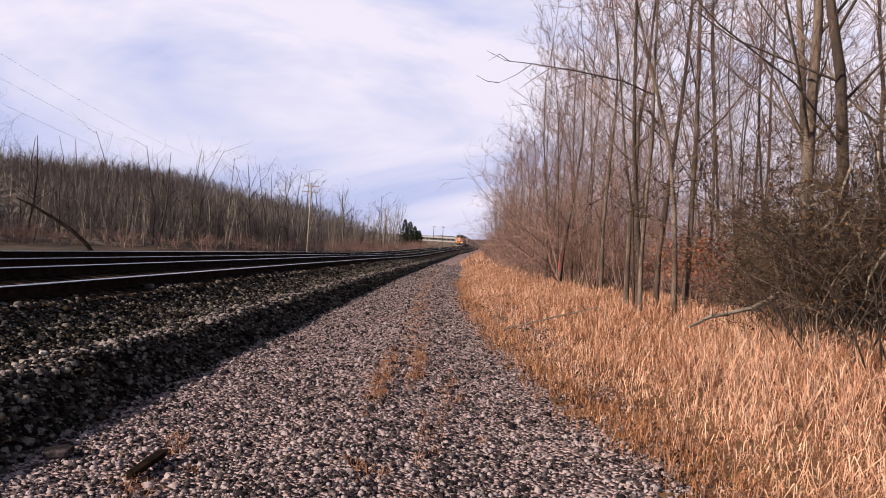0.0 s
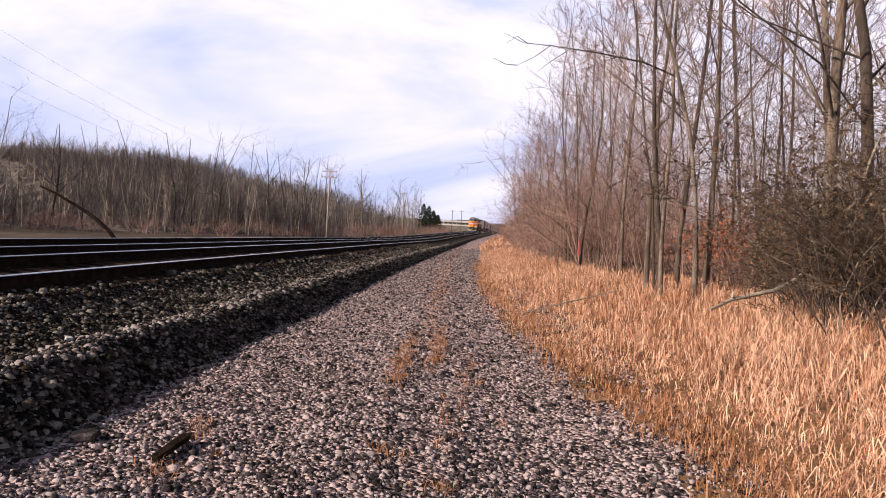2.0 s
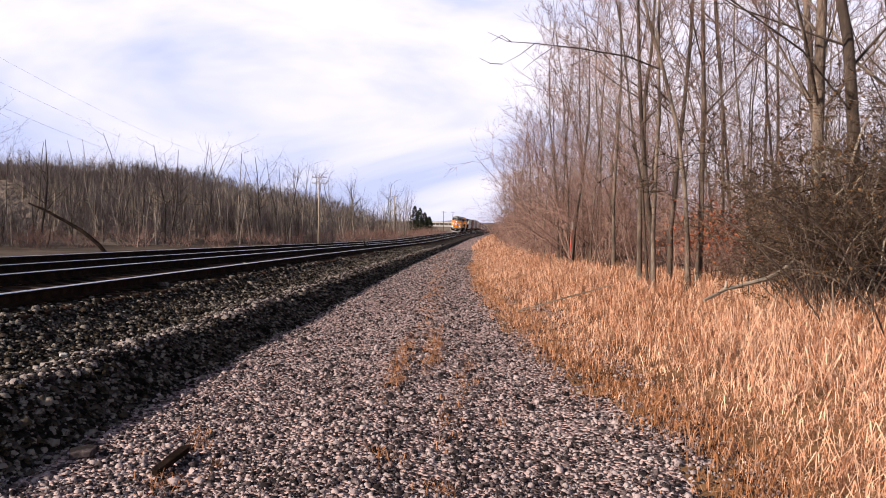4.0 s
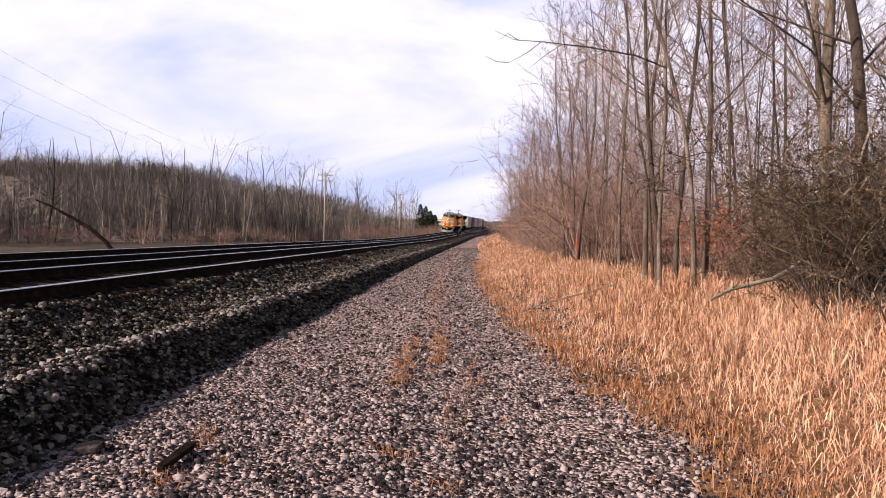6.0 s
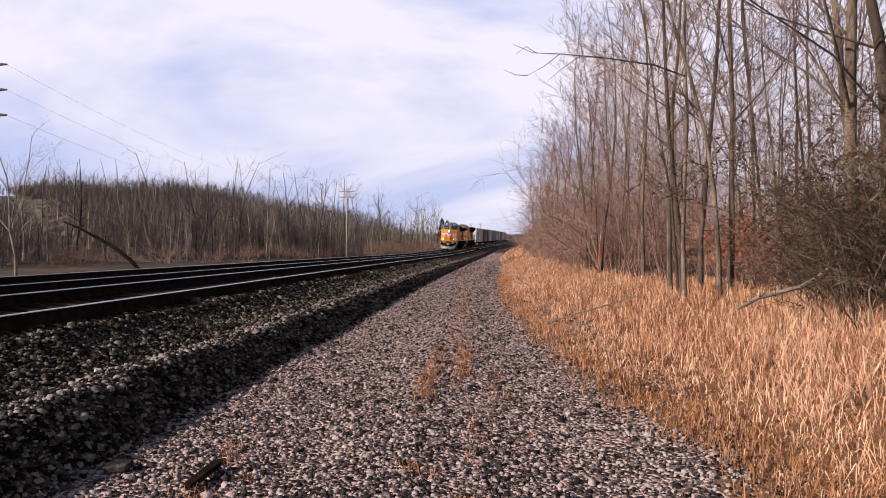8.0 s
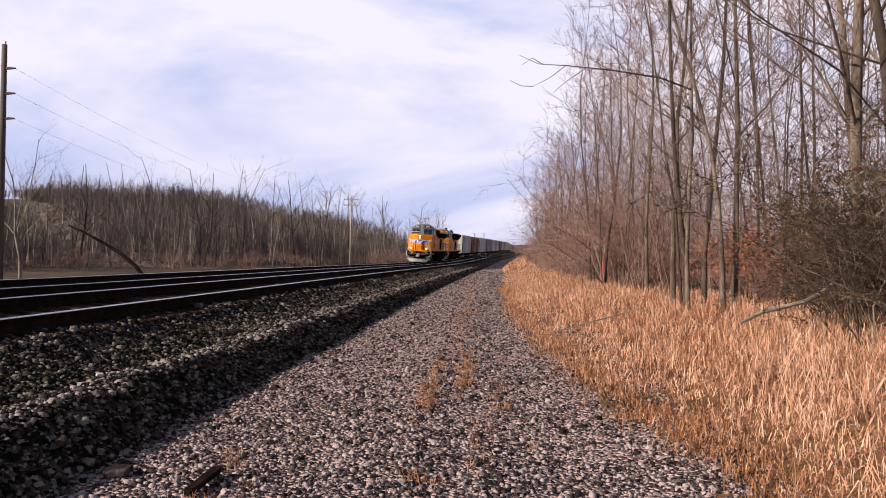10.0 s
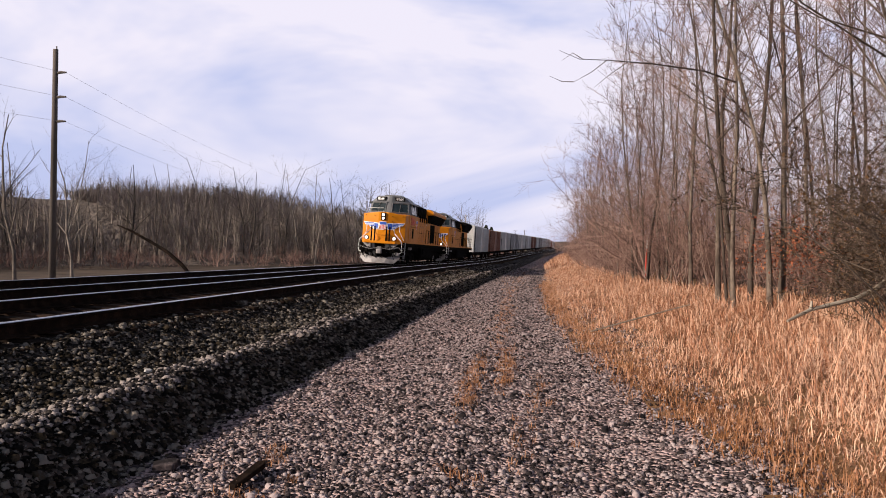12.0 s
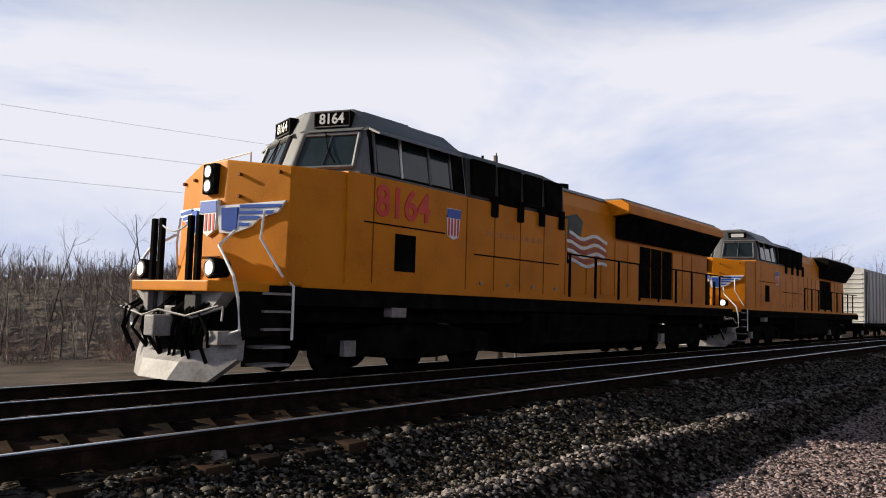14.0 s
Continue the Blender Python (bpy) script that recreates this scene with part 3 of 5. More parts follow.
def build_right_woods():
    rng = random.Random(5)
    lab = "tall bare deciduous tree with thin upswept branches at the verge"
    grp = "trees along the road"
    protos = [tall_tree(20 + i, rng.uniform(11.5, 14.5), rng.uniform(0.04, 0.072), 1 + (i % 4 == 0), rng.uniform(-0.03, 0.02), lab, grp) for i in range(9)]
    spots = []
    for az, d, sc in ((14.2, 17.4, 0.95), (15.4, 18.5, 1.0), (16.7, 16.5, 1.05), (17.3, 16.9, 1.0), (18.9, 19, 1.0), (19.9, 20.5, 1.05), (13.3, 19, 0.95), (11.4, 24, 0.95), (9.7, 28, 0.9), (8.4, 31, 0.9), (7.4, 34, 0.9), (6.3, 37, 0.9), (22.3, 25, 1.0), (10.4, 32, 1.0), (21.0, 17.5, 0.8), (29.5, 18, 1.0)):
        x, y = at_bearing(az, d)
        spots.append((x - bend(y), y, rng.uniform(0, 360), sc))
    for i in range(17):
        x, y = at_bearing(rng.uniform(10.0, 34) if i % 2 else rng.uniform(20, 34), rng.uniform(18, 32))
        spots.append((max(x, 4.9) - bend(y), y, rng.uniform(0, 360), rng.uniform(0.6, 1.0)))
    for i in range(30):
        y = 30 + 100 * (i / 30) ** 1.2 + rng.uniform(-1.5, 1.5)
        spots.append((rng.uniform(4.1, 6.0), y, rng.uniform(0, 360), rng.uniform(0.7, 0.98)))
    for i in range(95):
        t = (i / 95) ** 1.3
        y = 40 + 215 * t + rng.uniform(-3, 3)
        spots.append((rng.uniform(6.6, 15), y, rng.uniform(0, 360), rng.uniform(0.65, 1.0)))
    put_copies(protos, spots, -1.0)
    # tree with a long limb over the road
    x, y = at_bearing(14.3, 16.8)
    t = tall_tree(310, 13, 0.05, 1, 0.0, "bare tree with a long limb reaching over the verge", grp)
    t.matrix_basis = pose(x, y, 0.5)

    def rel(az, el, d):
        a, b = at_bearing(az, d)
        return Vector((a - x, b - y, EYE + d * math.tan(radians(el)) - 0.5))
    limb = Shape()
    limb.tube([rel(14.3, 12.3, 16.8), rel(12.2, 13.2, 16), rel(8.6, 13.9, 15.2), rel(5.4, 14.3, 14.4), rel(3.3, 14.45, 14.0), rel(1.8, 15.1, 13.8)], [0.022, 0.019, 0.014, 0.009, 0.006, 0.003], 5)
    for q0, q1, q2 in ((rel(5.3, 14.3, 14.4), rel(4.2, 13.5, 14.2), rel(2.9, 12.85, 14.0)), (rel(2.9, 12.85, 14.0), rel(2.0, 12.9, 14), rel(1.1, 13.3, 13.9)), (rel(8.6, 13.9, 15.2), rel(6.8, 14.9, 15), rel(5.2, 15.9, 14.6)), (rel(10.2, 13.6, 15.6), rel(8.2, 12.8, 15.4), rel(6.6, 12.5, 15.2)), (rel(6.8, 14.1, 14.8), rel(5.4, 13.2, 14.6), rel(4.4, 12.4, 14.5)), (rel(3.6, 14.4, 14), rel(2.8, 14.9, 14), rel(2.0, 14.4, 13.9)), (rel(11.0, 13.4, 15.8), rel(9.4, 15.0, 15.5), rel(8.0, 16.0, 15.4))):
        limb.tube([q0, q1, q2], [0.009, 0.006, 0.0025], 4)
    part("limb", limb, M_BARK, t)
    # big old trunks at the thicket
    for seed, az, d, h, r, lean in ((301, 25.3, 13.5, 13, 0.115, -0.02), (302, 27.4, 13, 14, 0.11, 0.0), (303, 25.8, 15, 12, 0.09, -0.2), (304, 31.5, 13.5, 13, 0.12, 0.03)):
        x, y = at_bearing(az, d)
        t = tall_tree(seed, h, r, 1, lean, "thick-trunked bare tree rising from a thicket", grp, 1.5, 0.2)
        t.matrix_basis = place(t, x, y)
    lab = "thicket of leafless brown brush under the trees"
    protos = [shrub("shrub", 60 + i, rng.uniform(1.9, 2.8), 16, M_BRUSH, lab, "brush along the road", 1.4, 2, (5, 8), 0.011, None, 60) for i in range(6)]
    spots = []
    for i in range(170):
        t = (i / 170) ** 1.4
        y = 13 + 220 * t + rng.uniform(-1.5, 1.5)
        spots.append((rng.uniform(4.9 if y < 30 else 3.9, 9.0) + (0.9 if y < 22 else 0), y, rng.uniform(0, 360), rng.uniform(0.6, 1.25)))
    put_copies(protos, spots)
    lab = "tall leggy leafless shrub crowding the verge"
    protos = [shrub("tall_shrub", 80 + i, rng.uniform(5.0, 6.5), 12, M_BRUSH, lab, "tall shrubs", 1.6, 2, (6, 9), 0.02) for i in range(4)]
    spots = []
    for i in range(46):
        y = 27 + 150 * (i / 46) ** 1.3 + rng.uniform(-1, 1)
        spots.append((rng.uniform(4.6, 8.2), y, rng.uniform(0, 360), rng.uniform(0.7, 1.25)))
    put_copies(protos, spots, -2.0)
    lab = "dense tangled thicket of vines and twigs, its inner shade put into a dark colour"
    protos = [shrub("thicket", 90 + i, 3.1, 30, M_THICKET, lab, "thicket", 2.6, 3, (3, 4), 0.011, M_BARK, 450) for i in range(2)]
    spots = []
    for az, d, sc in ((26.5, 12.5, 0.95), (29.5, 11.5, 1.0), (32, 10.5, 1.0), (24.4, 14, 0.8), (28, 14.5, 1.1), (32, 13, 1.2), (27.8, 11.8, 0.75), (25.6, 13.2, 0.7), (30.5, 13.2, 1.1), (35, 11.5, 1.1)):
        x, y = at_bearing(az, d)
        spots.append((x - bend(y), y, rng.uniform(0, 360), sc))
    put_copies(protos, spots)


build_right_woods()


def build_vines():
    rng = random.Random(17)
    for az0, az1, d, el0, el1 in ((29.5, 26.0, 11.6, 9.5, -1.0), (27.6, 25.4, 12.2, 8.0, 0.5), (26.0, 22.6, 13.0, 6.0, 3.2), (28.6, 27.4, 11.4, 5.0, -3.0), (24.9, 23.2, 13.4, 2.6, -0.8), (31.0, 28.0, 11.0, 3.0, -2.5), (26.8, 24.2, 12.6, 4.8, 6.2)):
        pts = []
        for i in range(9):
            t = i / 8
            az, el = az0 + (az1 - az0) * t + rng.gauss(0, 0.25), el0 + (el1 - el0) * t + 1.2 * math.sin(t * 5 + az0)
            dd = d + rng.gauss(0, 0.12)
            x, y = at_bearing(az, dd)
            pts.append((x, y, EYE + dd * math.tan(radians(el))))
        vine = thing("vine", "pale woody vine looping through the thicket", "vine", "vines")
        part("vine_stem", Shape().tube(pts, [0.018] * 6 + [0.014, 0.01, 0.006], 5), M_PALEPOLE, vine, smooth=True)


build_vines()


def build_understory():
    rng = random.Random(31)
    s = Shape()
    for i in range(1050):
        y = 13 + 150 * rng.random() ** 1.5
        px = rng.uniform(4.9 if y < 30 else 3.6, 11) + (0.8 if y < 20 else 0)
        p = Vector((px + bend(y), y, ground_z(px) - 0.1 + rise(y)))
        grow(s, s, rng, p, Vector((rng.gauss(-0.05, 0.14), rng.gauss(0, 0.14), 1)).normalized(), rng.uniform(1.6, 4.6), rng.uniform(0.008, 0.02), 0, 1 if y > 45 else 2, 0.12, 3, 0.7, (1, 3), 0.12)
    tagged(new("understory", s.mesh("understory", M_UNDER)), "crowded thin brown saplings and stalks under the trees", "undergrowth", kind="stuff")


build_understory()


def build_red_bush():
    rng = random.Random(3)
    bush = shrub("shrub", 77, 1.6, 10, M_BRUSH, "small shrub still holding rust-red leaves", "", 1.0, 1, (4, 6), 0.012)
    leaves = Shape()
    for _ in range(1100):
        p = Vector((rng.gauss(0, 0.42), rng.gauss(0, 0.42), 0.95 + rng.gauss(0, 0.34)))
        a = Vector((rng.gauss(0, 1), rng.gauss(0, 1), rng.gauss(0, 1))).normalized() * rng.uniform(0.02, 0.04)
        b = a.cross(Vector((rng.gauss(0, 1), rng.gauss(0, 1), rng.gauss(0, 1)))).normalized() * 0.02
        leaves.add([tuple(p - a), tuple(p + b), tuple(p + a), tuple(p - b)], [(0, 1, 2, 3)])
    part("foliage", leaves, M_REDLEAF, bush, "rust-red leaves")
    x, y = at_bearing(18.2, 17.2)
    bush.matrix_basis = pose(x, y, 0.75)


build_red_bush()

# edge of the wood beyond the tracks, walked from behind the camera to the distance
WOOD_EDGE = [Vector(p) for p in ((-110, -140), (-92, -30), (-84, 25), (-75, 80), (-62, 115), (-45, 130), (-31, 141), (-24, 178), (-18, 285), (-16, 300))]


def along_edge(u):
    """A point on the wood's edge, u from 0 to 1 by length, and the way into the wood."""
    lens = [(b - a).length for a, b in zip(WOOD_EDGE, WOOD_EDGE[1:])]
    d = u * sum(lens)
    for a, b, k in zip(WOOD_EDGE, WOOD_EDGE[1:], lens):
        if d <= k or b is WOOD_EDGE[-1]:
            w = (b - a).normalized()
            return a.lerp(b, min(1, d / k)), Vector((-w.y, w.x))
        d -= k


HILL = [(0, -1.3), (10, 0.0), (26, 5.4), (44, 9.8), (65, 12.0), (90, 11.4), (150, 8), (300, -2)]


def hill_z(v):
    for (a, z0), (b, z1) in zip(HILL, HILL[1:]):
        if a <= v <= b:
            return z0 + (z1 - z0) * (v - a) / (b - a)
    return -1.2


def build_hills():
    s = Shape()
    n, offs = 90, [0, 5, 10, 18, 26, 35, 44, 54, 65, 90, 150, 300]
    dirs = [along_edge(i / n) for i in range(n + 1)]
    for i in range(n + 1):
        w = sum((dirs[min(n, max(0, i + k))][1] for k in range(-7, 8)), Vector((0, 0))).normalized()
        p = dirs[i][0]
        for j, v in enumerate(offs):
            q = p + w * v
            s.v.append((q.x, q.y, hill_z(v) + rise(q.y) + (0.8 * noise.noise((i * 0.25, j * 0.4, 2.0)) if v > 12 else 0)))
    k = len(offs)
    for i in range(n):
        for j in range(k - 1):
            a = i * k + j
            s.f.append((a, a + k, a + k + 1, a + 1))
    tagged(new("backdrop_hill", s.mesh("backdrop_hill", M_HILL, smooth=True)), "wooded hillside behind the far trees", "hill", kind="structure")
    s = Shape()
    n, k = 70, 6
    for i in range(n + 1):
        for j in range(k + 1):
            z = -4 + 44 * math.sin(math.pi * j / k) * (0.75 + 0.3 * noise.noise((i * 0.12, j * 0.3, 5.0)) + 0.07 * noise.noise((i * 0.9, j, 5.0)))
            s.v.append((-500 + 1400 * i / n, 1300 + 300 * j / k, z))
    for i in range(n):
        for j in range(k):
            a = i * (k + 1) + j
            s.f.append((a, a + k + 1, a + k + 2, a + 1))
    tagged(new("backdrop_ridge", s.mesh("backdrop_ridge", M_HILL, smooth=True)), "low wooded ridge on the horizon", "hill", kind="structure")


build_hills()


def build_left_woods():
    rng = random.Random(9)
    lab = "slender bare tree in the wood beyond the tracks"
    protos = [bare_tree(120 + i, rng.uniform(11.5, 14.5), rng.uniform(0.11, 0.17), 3, rng.uniform(-0.08, 0.08), (3, 5), M_FARBARK, M_FARBARK, lab, "trees of the far wood", 0.85, 5) for i in range(7)]
    count = 0
    for i in range(150):
        u = 0.2 + 0.8 * ((i + rng.random()) / 110) ** 1.15 if i < 110 else 0.48 + 0.22 * (i - 110 + rng.random()) / 40
        p, w = along_edge(u)
        v = rng.uniform(0, 8)
        q = p + w * v
        z = hill_z(v) - 0.2 + rise(q.y)
        sc = rng.uniform(0.75, 1.38)
        m = pose(q.x, q.y, z, 0, 0, rng.uniform(0, 360))
        if count < len(protos):
            protos[count].matrix_basis = m
        else:
            c = copy_thing(protos[count % len(protos)], m)
            c.scale = (sc, sc, sc)
        count += 1
    # the wood behind: trunks too many to count
    s = Shape()
    for i in range(3200):
        p, w = along_edge(0.46 + 0.24 * rng.random() if i % 7 in (1, 4, 6) else 0.18 + 0.82 * rng.random() ** 1.1)
        v = rng.uniform(1, 40) if i % 5 < 3 else rng.uniform(40, 72)
        q = p + w * v
        h = rng.uniform(4, 9.5) * (1 if v < 20 else 0.72)
        if v < 14:
            grow(s, s, rng, Vector((q.x, q.y, hill_z(v) - 0.3 + rise(q.y))), Vector((rng.gauss(0, 0.05), rng.gauss(0, 0.05), 1)), h, rng.uniform(0.06, 0.14), 0, 2, 0.2, 3, 0.95, (2, 4), 0.05)
        else:
            grow(s, s, rng, Vector((q.x, q.y, hill_z(v) - 0.3 + rise(q.y))), Vector((rng.gauss(0, 0.05), rng.gauss(0, 0.05), 1)), h, rng.uniform(0.05, 0.11), 0, 1, 0.2, 3, 0.95, (2, 4), 0.05)
    spray = Shape()
    for i in range(15000):
        p, w = along_edge(0.44 + 0.26 * rng.random() if i % 2 else 0.1 + 0.9 * rng.random())
        v = rng.uniform(3, 76)
        q = p + w * v
        z = hill_z(v) + rise(q.y) + (rng.uniform(-0.5, 4.5) if v < 45 else rng.uniform(-0.6, 1.2))
        for _ in range(6):
            a, b = rng.uniform(0, 6.283), rng.uniform(0.2, 1.4)
            t = Vector((math.cos(a) * b, math.sin(a) * b, rng.uniform(1.2, 3.0)))
            c = rng.uniform(0.02, 0.05)
            spray.add([(q.x - c, q.y - c, z), (q.x + c, q.y + c, z), (q.x + t.x, q.y + t.y, z + t.z)], [(0, 1, 2)])
    tagged(new("far_twigs", spray.mesh("far_twigs", M_FARTWIG)), "haze of fine grey-brown twigs through the far wood", "woodland", kind="stuff")
    tagged(new("far_wood", s.mesh("far_wood", M_FARTRUNK)), "dense bare grey-brown woodland on the hillside", "woodland", kind="stuff")
    lab = "low grey-brown brush before the far wood"
    protos = [shrub("shrub", 160 + i, rng.uniform(2.2, 3.2), 18, M_BRUSH, lab, "brush before the far wood", 3.6, 2, (4, 6), 0.02) for i in range(5)]
    for i in range(120):
        p, w = along_edge(0.22 + 0.78 * (i + rng.random()) / 120)
        q = p - w * rng.uniform(-3, 12)
        m = pose(q.x, q.y, -1.2 + rise(q.y), 0, 0, rng.uniform(0, 360))
        sc = rng.uniform(0.9, 1.5)
        if i < 5:
            protos[i].matrix_basis = m
        else:
            c = copy_thing(protos[i % 5], m)
            c.scale = (sc, sc, sc)
    # a few taller dead trees nearer the line
    for i, (az, d, h) in enumerate(((-39, 66, 12), (-36.4, 62, 13), (-42, 60, 12), (-33, 72, 11), (-46, 62, 13), (-50, 60, 12))):
        x, y = at_bearing(az, d)
        t = bare_tree(400 + i, h, 0.16, 3, rng.uniform(-0.1, 0.1), (3, 4), M_FARBARK, M_FARBARK, "tall dead-looking bare tree near the line", "dead trees", 0.5, 5)
        t.matrix_basis = pose(x, y, -1.2)
    # leaning dark broken trunk
    def bp(az, el, d):
        x, y = at_bearing(az, d)
        return (x, y, EYE + d * math.tan(radians(el)))
    log = thing("leaning_log", "dark broken log leaning out of the brush", "log")
    part("log_body", Shape().tube([bp(-30.2, 1.75, 72), bp(-29.3, 1.35, 71.5), bp(-28.0, 0.6, 71), bp(-26.9, -0.1, 70), bp(-25.9, -1.0, 69.5), bp(-25.0, -2.2, 69)], [0.06, 0.1, 0.14, 0.16, 0.17, 0.18], 7), M_TIE, log)


build_left_woods()


def build_evergreens():
    rng = random.Random(12)
    for az, d, h in ((-3.55, 292, 14), (-3.15, 300, 13.5), (-2.8, 305, 12), (-2.45, 312, 10.5)):
        x, y = at_bearing(az, d)
        tree = thing("evergreen_tree", "dark green conifer at the end of the far wood", "tree", "conifers", at=pose(x, y, -1))
        part("trunk", Shape().tube([(0, 0, 0), (0, 0, h * 0.95)], [0.25, 0.03], 6), M_BARK, tree)
        s = Shape()
        for i in range(420):
            t = rng.random() ** 0.8
            z = 1.2 + (h - 1.2) * t
            r = (1 - t) ** 0.5 * 3.3 * rng.uniform(0.4, 1.1) + 0.25
            a = rng.uniform(0, 6.283)
            p = Vector((math.cos(a) * r, math.sin(a) * r, z - 0.25 * r))
            c = Vector((math.cos(a) * r * 0.25, math.sin(a) * r * 0.25, z))
            side = Vector((-math.sin(a), math.cos(a), 0)) * rng.uniform(0.25, 0.5)
            mid = c.lerp(p, 0.6)
            s.add([tuple(c), tuple(mid + side), tuple(p), tuple(mid - side), tuple(mid + Vector((0, 0, 0.22)))], [(0, 1, 4), (1, 2, 4), (2, 3, 4), (3, 0, 4)])
        part("crown", s, M_PINE, tree)


build_evergreens()


# ---- poles, wires, bridge, markers ----
def utility_pole(x, y, z0, z1, r, mat, label, kind):
    pole = thing("utility_pole", label, "utility pole", "poles", at=pose(x, y, z0))
    h = z1 - z0
    part("shaft", Shape().tube([(0, 0, -0.3), (0, 0, h * 0.5), (0, 0, h)], [r, r * 0.85, r * 0.7], 10), mat, pole, smooth=True)
    if kind == "post":
        for k in (1.15, 2.3, 3.45):
            part("insulator", Shape().tube([(0, 0, h - k), (0.3, -0.05, h - k + 0.05), (0.62, -0.1, h - k + 0.03)], [0.05, 0.07, 0.04], 6), M_POLE, pole, "stand-off insulator")
        part("pin", Shape().tube([(0.05, 0, h - 0.1), (0.05, 0, h + 0.15)], 0.03, 5), M_POLE, pole)
    else:
        for k in ((0.5, 1.5) if kind == "double" else (0.5,)):
            arm = part("crossarm", Shape().box(-1.3, 1.3, -0.07, 0.07, h - k - 0.07, h - k + 0.07), mat, pole)
            for xx in (-1.2, -0.7, 0.7, 1.2):
                part("insulator", Shape().tube([(xx, 0, h - k + 0.07), (xx, 0, h - k + 0.25)], [0.05, 0.04], 6), M_POLE, arm)
    return pole


def build_poles():
    x, y = at_bearing(-34.2, 40)
    near = (x, y, -1.0, EYE + 40 * math.tan(radians(13.27)))
    utility_pole(*near, 0.17, M_POLE, "tall dark wooden pole with three stand-off insulators", "post")
    x, y = at_bearing(-10.75, 133)
    a = (x, y, -1.0, EYE + 133 * math.tan(radians(4.46)))
    utility_pole(*a, 0.16, M_PALEPOLE, "pale wooden pole with two crossarms beside the tracks", "double")
    x, y = at_bearing(-5.1, 245)
    b = (x, y, -1.0, EYE + 245 * math.tan(radians(3.05)))
    utility_pole(*b, 0.2, M_PALEPOLE, "pale wooden pole with one crossarm in the distance", "single")
    for az, d, el in ((-1.35, 420, 1.9), (-0.65, 450, 1.9)):
        x, y = at_bearing(az, d)
        utility_pole(x, y, 0, EYE + d * math.tan(radians(el)), 0.22, M_POLE, "distant dark pole before the pale building", "single")
    # three conductors, sagging, from a pole behind the camera to the near pole and on
    back = (-34.0, -38.0, near[3] + 0.4)
    for k in (1.15, 2.3, 3.45):
        for p, q in ((back, near), (near, (-27.0, 96.0, 0, 11.2))):
            z0 = p[2] - k if p is back else p[3] - k
            z1 = q[3] - k
            pts = []
            for i in range(25):
                t = i / 24
                pts.append((p[0] + (q[0] - p[0]) * t + 0.62, p[1] + (q[1] - p[1]) * t, z0 + (z1 - z0) * t - 1.1 * 4 * t * (1 - t)))
            wire = thing("overhead_wire", "thin sagging overhead wire between poles", "wire", "wires")
            part("strand", Shape().tube(pts, 0.0048, 4), M_CAR_GREY, wire)


build_poles()


def build_warehouse():
    y = 520
    wh = thing("warehouse", "long pale low building with a dark window band in the distance", "building")
    part("wall", Shape().box(-24, 3, y + 0.1, y + 26, -2, 8.2), M_HILL, wh, "dull brown lower wall")
    part("sill_band", Shape().box(-24, 3, y, y + 25.9, 8.2, 9.1), M_CONCRETE, wh)
    part("roof", Shape().prism([(y - 0.6, 10.5), (y + 26.6, 10.5), (y + 26.6, 11.5), (y + 13, 12.0), (y - 0.6, 11.5)], "x", -24.6, 3.6), M_CONCRETE, wh)
    part("window_band", Shape().box(-23.6, 2.6, y + 0.25, y + 25.5, 9.1, 10.5), M_POLE, wh, "dark recessed window band")
    for i in range(10):
        x = -24 + i * 2.95
        part("mullion", Shape().box(x, x + 0.5, y, y + 0.24, 9.1, 10.5), M_CONCRETE, wh)


build_warehouse()


